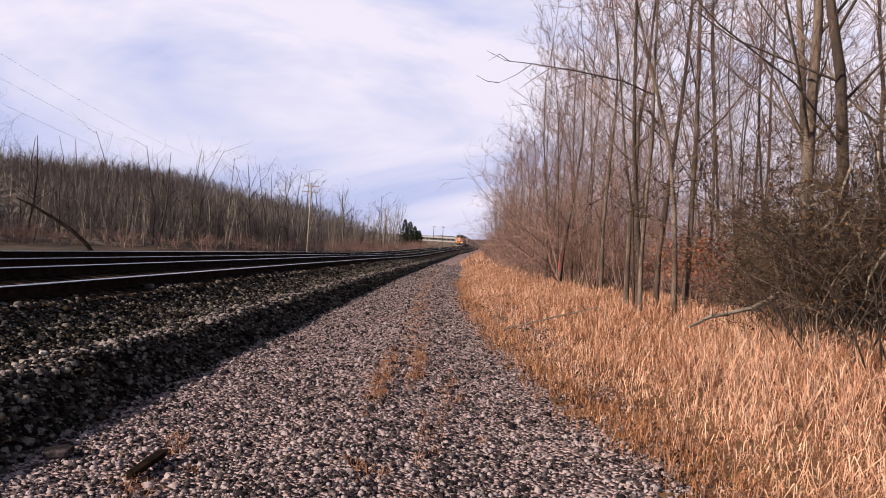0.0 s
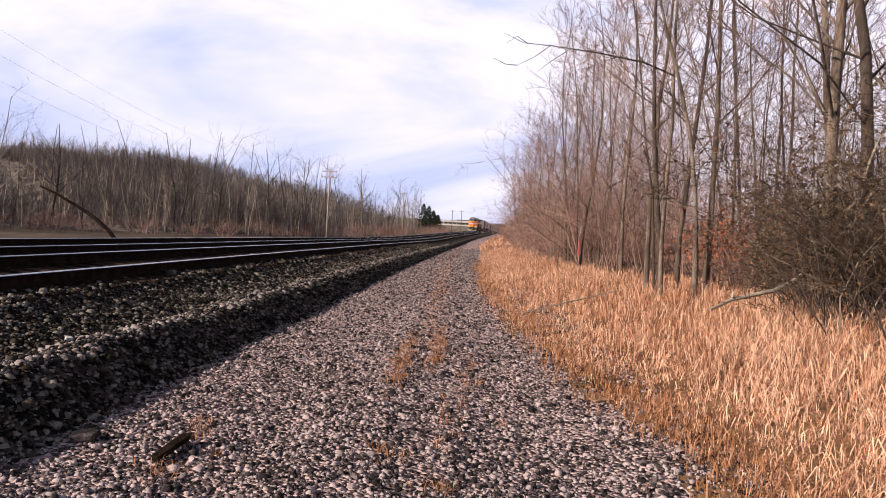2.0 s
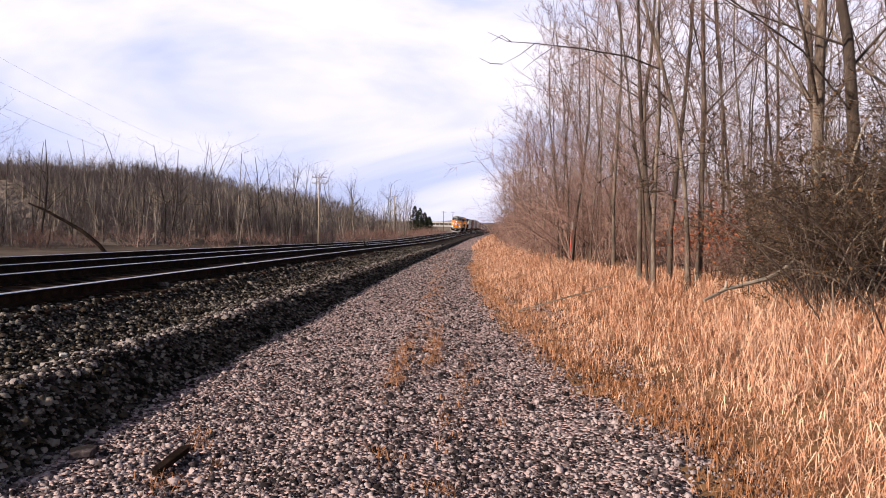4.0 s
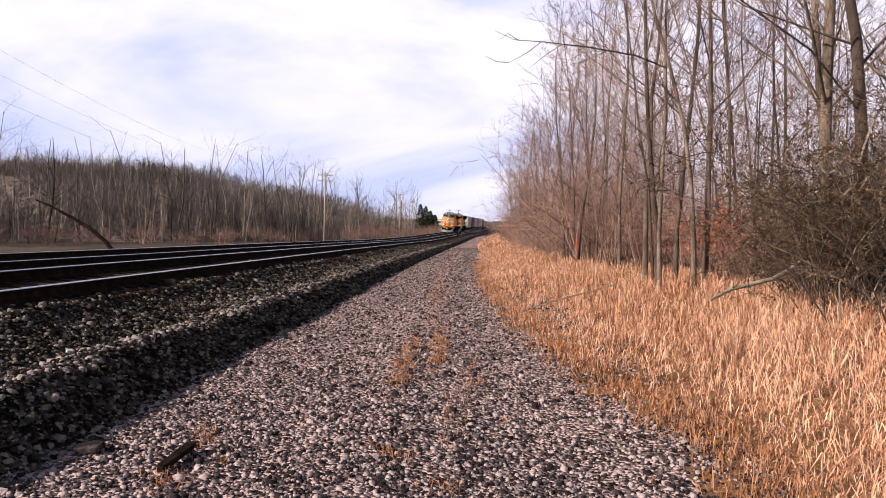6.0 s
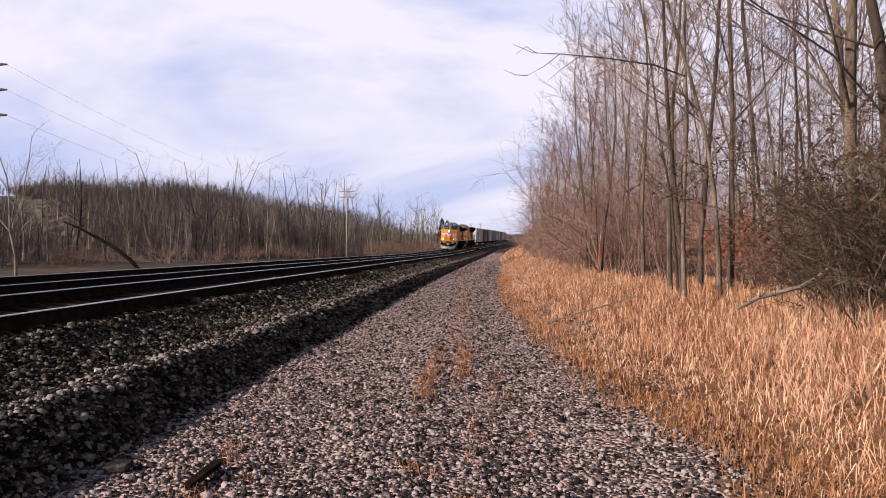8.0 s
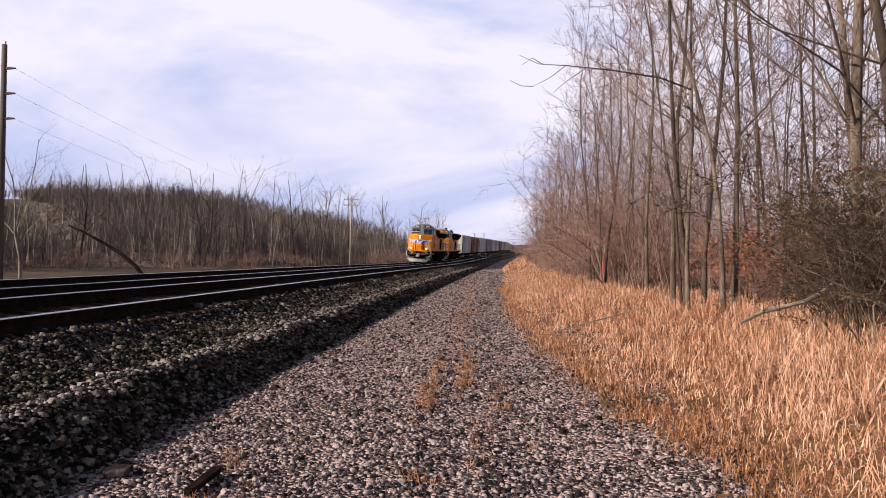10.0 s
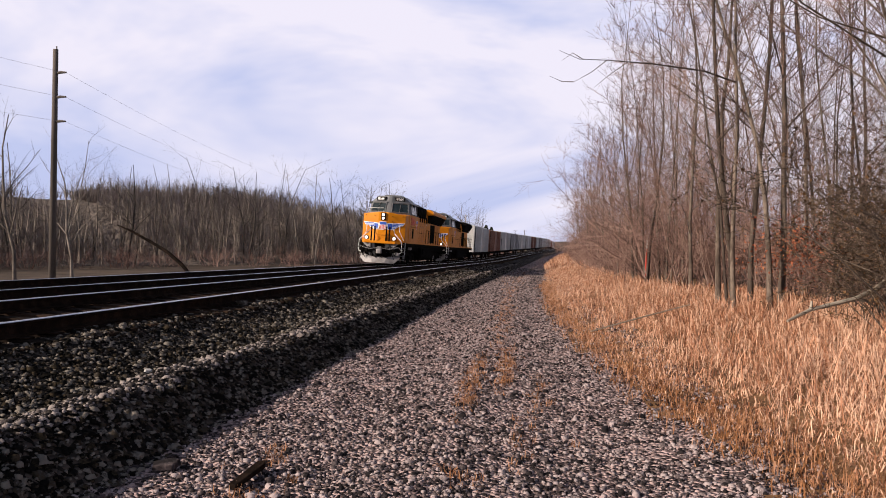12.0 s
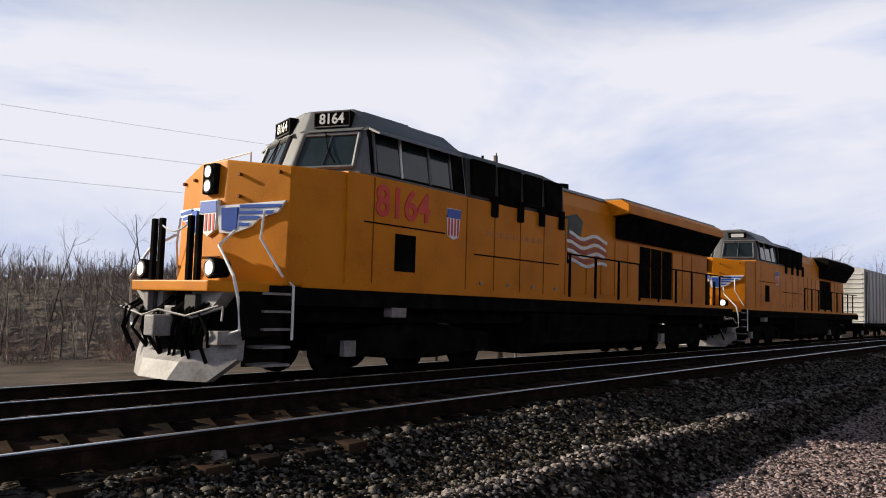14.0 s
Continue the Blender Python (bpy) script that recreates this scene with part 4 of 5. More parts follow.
def build_verge_things():
    x, y = at_bearing(8.2, 33)
    mk = thing("marker_post", "thin red marker post with a white top in the grass", "marker post", at=pose(x, y, 0.45, 0, 3, 0))
    part("post", Shape().box(-0.026, 0.026, -0.015, 0.015, -0.2, 1.4), M_RED, mk, bevel=0.006)
    part("cap", Shape().box(-0.032, 0.032, -0.018, 0.018, 1.4, 1.75), M_CONCRETE, mk, "weathered white top", bevel=0.006)

    def bp(az, el, d):
        a, b = at_bearing(az, d)
        return (a, b, EYE + d * math.tan(radians(el)))
    br = thing("fallen_branch", "pale bare branch lying over the tall grass", "branch")
    part("limb", Shape().tube([bp(17.8, -4.3, 10.8), bp(19.25, -3.45, 11.2), bp(20.7, -3.0, 11.5), bp(21.95, -2.6, 11.7), bp(23.0, -1.95, 12), bp(23.8, -1.2, 12.4)], [0.018, 0.026, 0.029, 0.031, 0.033, 0.03], 7), M_PALEPOLE, br)
    part("stub", Shape().tube([bp(19.25, -3.45, 11.2), bp(19.3, -2.85, 11.2)], [0.024, 0.014], 6), M_PALEPOLE, br)
    st = thing("fallen_stick", "long thin pale stick on the verge", "branch")
    part("limb", Shape().tube([(1.05, 13.7, 0.16), (1.9, 14.2, 0.36), (3.0, 14.9, 0.6)], [0.012, 0.016, 0.009], 5), M_PALEPOLE, st)
    pl = thing("wood_scrap", "split scrap of dark weathered tie wood on the gravel", "wood scrap", at=pose(-1.86, 4.83, 0.02, 3, 4, -2))
    part("plank", Shape().prism([(-0.035, -0.22), (0.022, -0.25), (0.038, 0.2), (0.015, 0.26), (-0.03, 0.22)], "z", -0.02, 0.018), M_RAIL, pl, bevel=0.008)
    rk = thing("flat_rock", "flat pale slab of broken stone on the gravel", "rock", at=pose(-2.5, 4.95, 0.02, 6, -5, 20))
    part("slab", Shape().prism([(-0.08, -0.06), (0.06, -0.07), (0.1, 0.02), (0.04, 0.07), (-0.08, 0.05)], "z", -0.02, 0.025), M_STONE, rk, bevel=0.01)
    rk = thing("white_rock", "bright white stone on the ballast shoulder", "rock", at=pose(-4.0, 7.5, 0.22, 12, 5, 40))
    part("lump", Shape().prism([(-0.035, -0.03), (0.03, -0.035), (0.045, 0.02), (0.0, 0.035), (-0.035, 0.02)], "z", -0.02, 0.035), M_CONCRETE, rk, bevel=0.012)


build_verge_things()


# ---- dry grass ----
def build_grass():
    rng = np.random.default_rng(4)

    def field(name, label, spots, hmin, hmax, width, per, mat=None, clump=0.06):
        vs, fs = [], []
        for (x, y, sc) in spots:
            for _ in range(per):
                a = rng.uniform(0, 6.283)
                bx, by = x + rng.normal(0, clump), y + rng.normal(0, clump)
                z = rough_z(bx, by) - 0.02
                h = rng.uniform(hmin, hmax) * sc
                kind = rng.random()
                la = rng.uniform(0, 6.283)
                w = width * (1 + 0.03 * y) * rng.uniform(0.5, 1.5)
                ox = bend(by)
                cx, cy = math.cos(a) * w, math.sin(a) * w
                if kind < 0.18:      # standing stalk
                    mid, tip, k1, k2 = rng.uniform(0.02, 0.2) * h, rng.uniform(0.05, 0.45) * h, rng.uniform(0.5, 0.7), rng.uniform(0.85, 1.1)
                elif kind < 0.55:    # blade broken over
                    mid, tip, k1, k2 = rng.uniform(0.1, 0.4) * h, rng.uniform(0.4, 0.9) * h, rng.uniform(0.5, 0.8), rng.uniform(0.1, 0.75)
                else:               # litter caught in the sward
                    z += rng.uniform(0.0, 0.45) * h
                    h *= 0.5
                    mid, tip, k1, k2 = 0.5 * h, h, rng.uniform(0.05, 0.3), rng.uniform(-0.1, 0.5)
                lb = la + rng.normal(0, 0.5)
                mx, my, tx, ty = math.cos(la) * mid, math.sin(la) * mid, math.cos(lb) * tip, math.sin(lb) * tip
                o = len(vs)
                vs += [(bx - cx + ox, by - cy, z), (bx + cx + ox, by + cy, z),
                       (bx + mx + cx * 0.9 + ox, by + my + cy * 0.9, z + h * k1), (bx + mx - cx * 0.9 + ox, by + my - cy * 0.9, z + h * k1),
                       (bx + tx + ox, by + ty, z + h * k2)]
                fs += [(o, o + 1, o + 2, o + 3), (o + 3, o + 2, o + 4)]
        s = Shape(); s.v, s.f = vs, fs
        return tagged(new(name, s.mesh(name, mat or M_GRASS)), label, "grass", kind="stuff")
    spots = []
    for _ in range(19000):
        y = 3.0 + 75 * rng.random() ** 1.9
        x = grass_edge(y) + 0.05 + (5.4 if y < 22 else 4.2) * rng.random() ** 0.9
        sc = 0.22 + 0.78 * min(1.0, (x - grass_edge(y)) / 2.2)
        lump = 1 + 0.7 * noise.noise((x * 0.8, y * 0.8, 2.2)) + 0.3 * noise.noise((x * 2.3, y * 2.3, 5.2))
        spots.append((x, y, sc * lump * (0.75 + 0.5 * rng.random())))
    field("verge_grass", "tall dry straw-coloured grass along the road", spots, 0.1, 0.44, 0.0029, 11)
    back = []
    for _ in range(1500):
        y = -5 + 8.2 * rng.random()
        back.append((grass_edge(y) + 5.0 * rng.random(), y, 0.6 + 0.5 * rng.random()))
    field("near_verge_grass", "tall dry straw-coloured grass beside the camera's stand", back, 0.16, 0.62, 0.0032, 8)
    edge_spots = []
    for _ in range(3200):
        y = 3.5 + 40 * rng.random() ** 1.7
        edge_spots.append((grass_edge(y) + rng.normal(0.25, 0.2), y, 0.7 + 0.5 * rng.random()))
    field("edge_grass", "short reddish dead grass at the gravel's edge", edge_spots, 0.05, 0.2, 0.003, 5, M_TUFT)
    spots = [(3.2 + 3.2 * rng.random(), 78 + 150 * rng.random() - 0, 1.3) for _ in range(1500)]
    spots = [(grass_edge(y) + 4.5 * rng.random(), y, sc) for _, y, sc in spots]
    field("distant_verge_grass", "dry straw-coloured grass farther along the road", spots, 0.3, 0.7, 0.012, 8)
    spots = []
    for cx, cy, n, sx, sy in ((-0.7, 9.6, 60, 0.05, 0.75), (-0.64, 7.9, 45, 0.05, 0.5), (-0.34, 10.6, 60, 0.06, 0.8), (-0.31, 9.0, 35, 0.05, 0.5), (-0.44, 5.0, 9, 0.09, 0.15), (-0.12, 4.45, 10, 0.08, 0.12), (0.05, 8.3, 22, 0.1, 1.0), (-0.1, 6.3, 12, 0.12, 0.6),
                              (-0.55, 14, 26, 0.09, 1.4), (-0.69, 18.3, 40, 0.11, 1.8), (-0.8, 24, 36, 0.14, 2.2), (-0.97, 31.4, 60, 0.2, 2.8), (-1.25, 43, 50, 0.3, 4), (-1.4, 60, 120, 0.45, 7), (-1.85, 4.45, 10, 0.08, 0.12), (-1.89, 5.4, 12, 0.12, 0.25)):
        for _ in range(n):
            spots.append((rng.normal(cx, sx), rng.normal(cy, sy), 1))
    field("road_grass", "short dead tufts of grass between the wheel ruts", spots, 0.03, 0.11, 0.0024, 16, M_TUFT, 0.035)


build_grass()


# ---- the train ----
def bogie(parent, y, name, axles, spread, wheel_r):
    """A truck with its wheels, as parts of a vehicle."""
    s = Shape()
    for x in (-1.0, 1.0):
        s.prism([(y - spread - 0.45, 0.45), (y - spread - 0.45, 0.75), (y - 0.5, 0.95), (y + 0.5, 0.95), (y + spread + 0.45, 0.75), (y + spread + 0.45, 0.45), (y + 0.6, 0.3), (y - 0.6, 0.3)], "x", x - 0.1, x + 0.1)
    s.box(-1.0, 1.0, y - 0.25, y + 0.25, 0.5, 0.9)
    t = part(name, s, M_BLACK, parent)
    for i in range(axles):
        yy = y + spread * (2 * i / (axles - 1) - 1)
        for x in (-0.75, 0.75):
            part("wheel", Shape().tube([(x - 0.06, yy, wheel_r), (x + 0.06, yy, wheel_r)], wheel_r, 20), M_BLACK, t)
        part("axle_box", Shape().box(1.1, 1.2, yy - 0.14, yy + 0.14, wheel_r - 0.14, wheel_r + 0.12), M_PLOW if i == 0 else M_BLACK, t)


def text(body, size, depth, mat, name, parent, m):
    cu = bpy.data.curves.new(name, "FONT")
    cu.body, cu.size, cu.extrude, cu.align_x, cu.align_y = body, size, depth, "CENTER", "CENTER"
    cu.offset = size * 0.02
    tmp = new(name, cu)
    bpy.context.view_layer.update()
    me = bpy.data.meshes.new_from_object(tmp.evaluated_get(bpy.context.evaluated_depsgraph_get()))
    bpy.data.objects.remove(tmp)
    me.materials.clear()
    me.materials.append(mat)
    return part(name, me, None, parent, at=m)


L = 22.3  # a locomotive over its couplers; its front is at y = -L / 2


def locomotive(label, digits, lead=True):
    o, f = -L / 2, -L / 2 - 0.3
    loco = thing("locomotive", label, "locomotive", "train")
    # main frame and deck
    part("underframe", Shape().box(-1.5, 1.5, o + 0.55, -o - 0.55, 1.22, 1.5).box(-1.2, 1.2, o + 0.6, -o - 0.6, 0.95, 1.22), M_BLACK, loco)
    # wide nose, wedge-shaped in plan, and the cab behind it
    nose = Shape()
    zt0, zt1 = 3.32, 3.46
    plan = [(-1.5, o + 0.8), (-0.34, o + 0.4), (0.34, o + 0.4), (1.5, o + 0.8), (1.5, o + 2.6), (-1.5, o + 2.6)]
    low = [(x, y, 1.5) for x, y in plan]
    top = [(x * (1 if abs(x) < 1 else 0.985), y + 0.05, (zt1 if abs(x) < 1 else zt0) + (0.12 if y > o + 2 else 0)) for x, y in plan]
    n = len(plan)
    nose.add(low + top, [tuple(range(n))[::-1], (6, 7, 8, 9), (6, 9, 10, 11)] + [(i, (i + 1) % n, n + (i + 1) % n, n + i) for i in range(n)])
    part("nose", nose, M_YELLOW, loco, bevel=0.035)
    cab_low = Shape().prism([(o + 2.0, 1.5), (o + 2.0, 3.42), (o + 5.3, 3.42), (o + 5.3, 1.5)], "x", -1.52, 1.52)
    part("cab_side", cab_low, M_YELLOW, loco, bevel=0.02)
    # upper cab: slanted front, sides leaning in to the roof
    up = Shape()
    ring0 = [(-1.5, o + 2.3), (-0.12, o + 1.84), (0.12, o + 1.84), (1.5, o + 2.3), (1.5, o + 5.3), (-1.5, o + 5.3)]
    ring1 = [(-1.36, o + 2.62), (-0.12, o + 2.2), (0.12, o + 2.2), (1.36, o + 2.62), (1.36, o + 5.3), (-1.36, o + 5.3)]
    ring2 = [(-0.9, o + 2.64), (-0.1, o + 2.36), (0.1, o + 2.36), (0.9, o + 2.64), (0.85, o + 5.3), (-0.85, o + 5.3)]
    up.add([(x, y, 3.42) for x, y in ring0] + [(x, y, 4.28) for x, y in ring1] + [(x, y, 4.66) for x, y in ring2],
           [tuple(range(6))[::-1], (12, 13, 14, 15), (12, 15, 16, 17)] + [(r * 6 + i, r * 6 + (i + 1) % 6, r * 6 + 6 + (i + 1) % 6, r * 6 + 6 + i) for r in (0, 1) for i in range(6)])
    part("cab_roof", up, M_GREY, loco, bevel=0.03)

    # windscreens lie on the slanted facets
    def front(x, z):
        return o + 1.84 + max(0, abs(x) - 0.12) / 3 + 0.345 * (z - 3.42) / 0.86
    for sx in (-1, 1):
        c = [(0.22, 3.54), (1.34, 3.54), (1.25, 4.16), (0.22, 4.16)]
        w = Shape().add([(sx * x, front(x, z) - e, z) for e in (0.02, -0.03) for x, z in c], [(0, 1, 2, 3), (7, 6, 5, 4), (0, 4, 5, 1), (1, 5, 6, 2), (2, 6, 7, 3), (3, 7, 4, 0)])
        win = part("windscreen", w, M_GLASS, loco)
        fr = Shape()
        for (p, q), (u, v) in zip(c, c[1:] + c[:1]):
            fr.tube([(sx * p, front(p, q) - 0.03, q), (sx * u, front(u, v) - 0.03, v)], 0.034, 5)
        part("window_frame", fr, M_GREY, win)
        part("window_post", Shape().tube([(sx * 0.75, front(0.75, 3.56) - 0.03, 3.56), (sx * 0.75, front(0.75, 4.14) - 0.03, 4.14)], 0.016, 4), M_GREY, win)
        part("wiper", Shape().tube([(sx * 0.62, front(0.62, 4.2) - 0.06, 4.2), (sx * 0.8, front(0.8, 3.85) - 0.07, 3.85), (sx * 1.0, front(1.0, 3.62) - 0.06, 3.62)], 0.012, 4), M_BLACK, win)
        part("eyebrow", Shape().add([(sx * x, front(x, 4.22) - e, z) for e, z in ((0.1, 4.2), (0.0, 4.25), (0.1, 4.215), (0.0, 4.27)) for x in (0.15, 1.3)], [(0, 1, 3, 2), (4, 6, 7, 5), (0, 4, 5, 1), (2, 3, 7, 6), (0, 2, 6, 4), (1, 5, 7, 3)]), M_GREY, win)
        m = pose(sx * 0.66, front(0.66, 4.42) - 0.03, 4.44, 0, 0, sx * 18.4)
        nb = part("number_board", Shape().box(-0.37, 0.37, -0.05, 0.3, -0.145, 0.145), M_BLACK, loco, bevel=0.025, at=m)
        part("board_rim", Shape().tube([(-0.35, -0.055, -0.13), (0.35, -0.055, -0.13), (0.35, -0.055, 0.13), (-0.35, -0.055, 0.13), (-0.35, -0.055, -0.13)], 0.014, 4), M_GREY, nb)
        if digits:
            text(digits, 0.25, 0.006, M_WHITE, "number", nb, pose(0, -0.058, 0, 90, 0, 0))
        else:
            part("lettering", Shape().box(-0.24, 0.24, -0.062, -0.045, -0.07, 0.07), M_WHITE, nb)
    # side windows
    for sx in (-1, 1):
        for y0, y1 in ((2.72, 3.3), (3.4, 4.1), (4.2, 4.75)):
            part("side_window", Shape().add([(sx * (xx + e), o + y, z) for e in (0.015, -0.03) for y, z, xx in ((y0, 3.5, 1.487), (y1, 3.5, 1.487), (y1, 4.15, 1.38), (y0, 4.15, 1.38))],
                                            [(0, 1, 2, 3), (7, 6, 5, 4), (0, 4, 5, 1), (1, 5, 6, 2), (2, 6, 7, 3), (3, 7, 4, 0)]), M_GLASS, loco)
        part("window_surround", Shape().add([(sx * (xx + e), o + y, z) for e in (0.008, -0.03) for y, z, xx in ((2.55, 3.46, 1.494), (5.25, 3.46, 1.494), (5.25, 4.22, 1.37), (2.55, 4.22, 1.37))],
                                            [(0, 1, 2, 3), (7, 6, 5, 4), (0, 4, 5, 1), (1, 5, 6, 2), (2, 6, 7, 3), (3, 7, 4, 0)]), M_BLACK, loco)
        for y in (2.66, 3.35, 4.15, 4.8):
            part("window_post", Shape().tube([(sx * 1.5, o + y, 3.48), (sx * 1.4, o + y, 4.18)], 0.03, 5), M_WHITE if y > 3 and y < 4 else M_GREY, loco)
        part("sun_visor", Shape().prism([(sx * 1.36, 4.22), (sx * 1.62, 4.12), (sx * 1.62, 4.15), (sx * 1.36, 4.27)], "y", o + 2.6, o + 5.0), M_GREY, loco)
    # body behind the cab: full-width cabinet, then the narrow hood
    part("equipment_cabinet", Shape().box(-1.5, 1.5, o + 5.3, o + 9.4, 1.5, 3.42), M_YELLOW, loco, bevel=0.02)
    part("blower_housing", Shape().prism([(-1.46, 3.42), (1.46, 3.42), (1.4, 4.2), (0.8, 4.5), (-0.8, 4.5), (-1.4, 4.2)], "y", o + 5.35, o + 9.3), M_DARK, loco, bevel=0.02)
    for sx in (-1, 1):
        for i, (y0, y1) in enumerate(((5.5, 6.3), (6.5, 7.3), (7.5, 8.2), (8.4, 9.1))):
            part("grille", Shape().box(min(sx * 1.4, sx * 1.5), max(sx * 1.4, sx * 1.5), o + y0, o + y1, 3.4 if i % 2 else 3.5, 4.2), M_BLACK, loco)
            part("bracket", Shape().box(min(sx * 1.44, sx * 1.56), max(sx * 1.44, sx * 1.56), o + y1 - 0.14, o + y1 + 0.06, 3.12, 3.55), M_BLACK, loco)
    part("hood", Shape().prism([(-0.95, 1.5), (0.95, 1.5), (0.95, 3.9), (0.75, 4.3), (-0.75, 4.3), (-0.95, 3.9)], "y", o + 9.3, o + 20.6), M_YELLOW, loco, bevel=0.02)
    part("hood_roof", Shape().prism([(-0.8, 4.28), (0.8, 4.28), (0.5, 4.44), (-0.5, 4.44)], "y", o + 9.3, o + 13.4), M_GREY, loco)
    part("exhaust_stack", Shape().tube([(0, o + 11.6, 4.3), (0, o + 11.6, 4.66)], 0.24, 10), M_BLACK, loco)
    # radiator: wide wings with a dark grille beneath
    r0, r1 = (12.9, 20.8) if lead else (14.5, 21.0)
    part("radiator", Shape().prism([(-1.48, 3.95), (-1.0, 3.9), (1.0, 3.9), (1.48, 3.95), (1.48, 4.2), (1.25, 4.34), (-1.25, 4.34), (-1.48, 4.2)], "y", o + r0, o + r1), M_YELLOW if lead else M_BLACK, loco, bevel=0.03)
    part("radiator_top", Shape().box(-1.2, 1.2, o + r0 + 0.1, o + r1 - 0.1, 4.335, 4.4), M_GREY, loco, bevel=0.02)
    for sx in (-1, 1):
        part("radiator_grille", Shape().prism([(sx * 0.97, 3.3), (sx * 1.05, 3.3), (sx * 1.47, 3.95), (sx * 1.47, 4.03), (sx * 0.97, 4.03)], "y", o + r0 + 0.2, o + r1 - 0.2), M_BLACK, loco)
    # hood doors and walkway railings
    for sx in (-1, 1):
        for i in range(12):
            y = o + 9.7 + i * 0.85
            part("hood_door", Shape().box(min(sx * 0.95, sx * 0.975), max(sx * 0.95, sx * 0.975), y, y + 0.75, 1.7, 3.2), M_BLACK if 6 <= i <= 8 else M_YELLOW, loco)
        for i in range(9):
            y = o + 9.6 + i * 1.35
            part("stanchion", Shape().tube([(sx * 1.47, y, 1.5), (sx * 1.47, y, 2.6)], 0.035, 5), M_BLACK, loco)
        part("handrail", Shape().tube([(sx * 1.47, o + 9.5, 2.6), (sx * 1.47, -o - 0.7, 2.6)], 0.022, 5), M_BLACK, loco)
        part("side_sill", Shape().box(min(sx * 1.49, sx * 1.53), max(sx * 1.49, sx * 1.53), o + 1.1, -o - 0.9, 1.49, 1.58), M_YELLOW, loco)
        part("cab_vent", Shape().box(min(sx * 1.5, sx * 1.535), max(sx * 1.5, sx * 1.535), o + 3.2, o + 3.75, 1.85, 2.5), M_BLACK, loco)
        part("latch_strip", Shape().box(min(sx * 1.5, sx * 1.53), max(sx * 1.5, sx * 1.53), o + 2.4, o + 4.6, 2.62, 2.645), M_BLACK, loco)
        part("seam_strip", Shape().box(min(sx * 1.49, sx * 1.515), max(sx * 1.49, sx * 1.515), o + 5.6, o + 9.0, 2.3, 2.325), M_BLACK, loco)
        if digits:
            text(digits, 0.74, 0.008, M_RED, "road_number", loco, pose(sx * 1.53, o + 3.4, 3.0, 90, 0, sx * 90))
        # shield: blue chief over white and red stripes
        sh = part("shield", Shape().prism([(o + 4.68, 2.6), (o + 4.86, 2.53), (o + 5.04, 2.6), (o + 5.08, 3.12), (o + 4.64, 3.12)], "x", sx * 1.5, sx * 1.535), M_WHITE, loco, "white, red and blue shield emblem")
        part("chief", Shape().box(min(sx * 1.52, sx * 1.545), max(sx * 1.52, sx * 1.545), o + 4.65, o + 5.07, 2.94, 3.11), M_BLUE, sh)
        for i in range(4):
            yy = o + 4.69 + i * 0.095
            part("stripe", Shape().box(min(sx * 1.52, sx * 1.54), max(sx * 1.52, sx * 1.54), yy, yy + 0.045, 2.6, 2.93), M_RED, sh)
        # door seams, hinges and small fittings of the cab side and cabinets
        for y in (5.32, 6.3, 7.3, 8.3, 9.3):
            part("door_seam", Shape().box(min(sx * 1.49, sx * 1.508), max(sx * 1.49, sx * 1.508), o + y, o + y + 0.02, 1.62, 3.38), M_SEAM, loco)
        for y in (5.8, 6.8, 7.8, 8.8):
            part("latch", Shape().box(min(sx * 1.49, sx * 1.53), max(sx * 1.49, sx * 1.53), o + y, o + y + 0.09, 1.72, 1.78), M_PLOW, loco)
        part("cab_seam", Shape().box(min(sx * 1.51, sx * 1.528), max(sx * 1.51, sx * 1.528), o + 2.62, o + 2.64, 1.62, 3.4), M_SEAM, loco)
        part("jacking_pad", Shape().box(min(sx * 1.3, sx * 1.5), max(sx * 1.3, sx * 1.5), o + 3.2, o + 3.6, 1.05, 1.24), M_PLOW, loco, bevel=0.02)
        part("conduit", Shape().tube([(sx * 1.0, o + 9.45, 4.1), (sx * 1.2, o + 9.5, 3.6), (sx * 1.2, o + 9.8, 3.0), (sx * 1.25, o + 9.9, 2.4)], 0.03, 5), M_BLACK, loco)
        if lead:
            # faint line of small lettering and the painted emblem on the hood
            for k in range(9):
                part("lettering", Shape().box(min(sx * 1.49, sx * 1.506), max(sx * 1.49, sx * 1.506), o + 6.0 + k * 0.26, o + 6.2 + k * 0.26, 2.72, 2.82), M_GOLD, loco)
            part("flag_canton", Shape().prism([(o + 10.1, 3.02), (o + 11.0, 3.12), (o + 11.15, 3.55), (o + 10.8, 3.72), (o + 10.25, 3.6)], "x", sx * 0.95, sx * 0.985), M_DUSK, loco, "dusky blue-green painted canton")
            for k in range(7):
                z0, y0, y1 = 2.42 + k * 0.115, o + 10.05 + 0.06 * k, o + 12.55 - 0.07 * (k % 3)
                top = [(y0 + (y1 - y0) * i / 10, z0 + 0.1 + 0.07 * math.sin(i * 0.9 + k * 0.3)) for i in range(11)]
                low = [(p, q - 0.085) for p, q in top]
                part("flag_stripe", Shape().prism(low + top[::-1], "x", sx * 0.974, sx * 0.99), (M_WHITE, M_ROSE)[k % 2], loco)
    # emblem on the nose: wings either side of a shield
    def nose_y(x):
        return o + 0.4 + max(0, abs(x) - 0.34) * 0.4 / 1.16
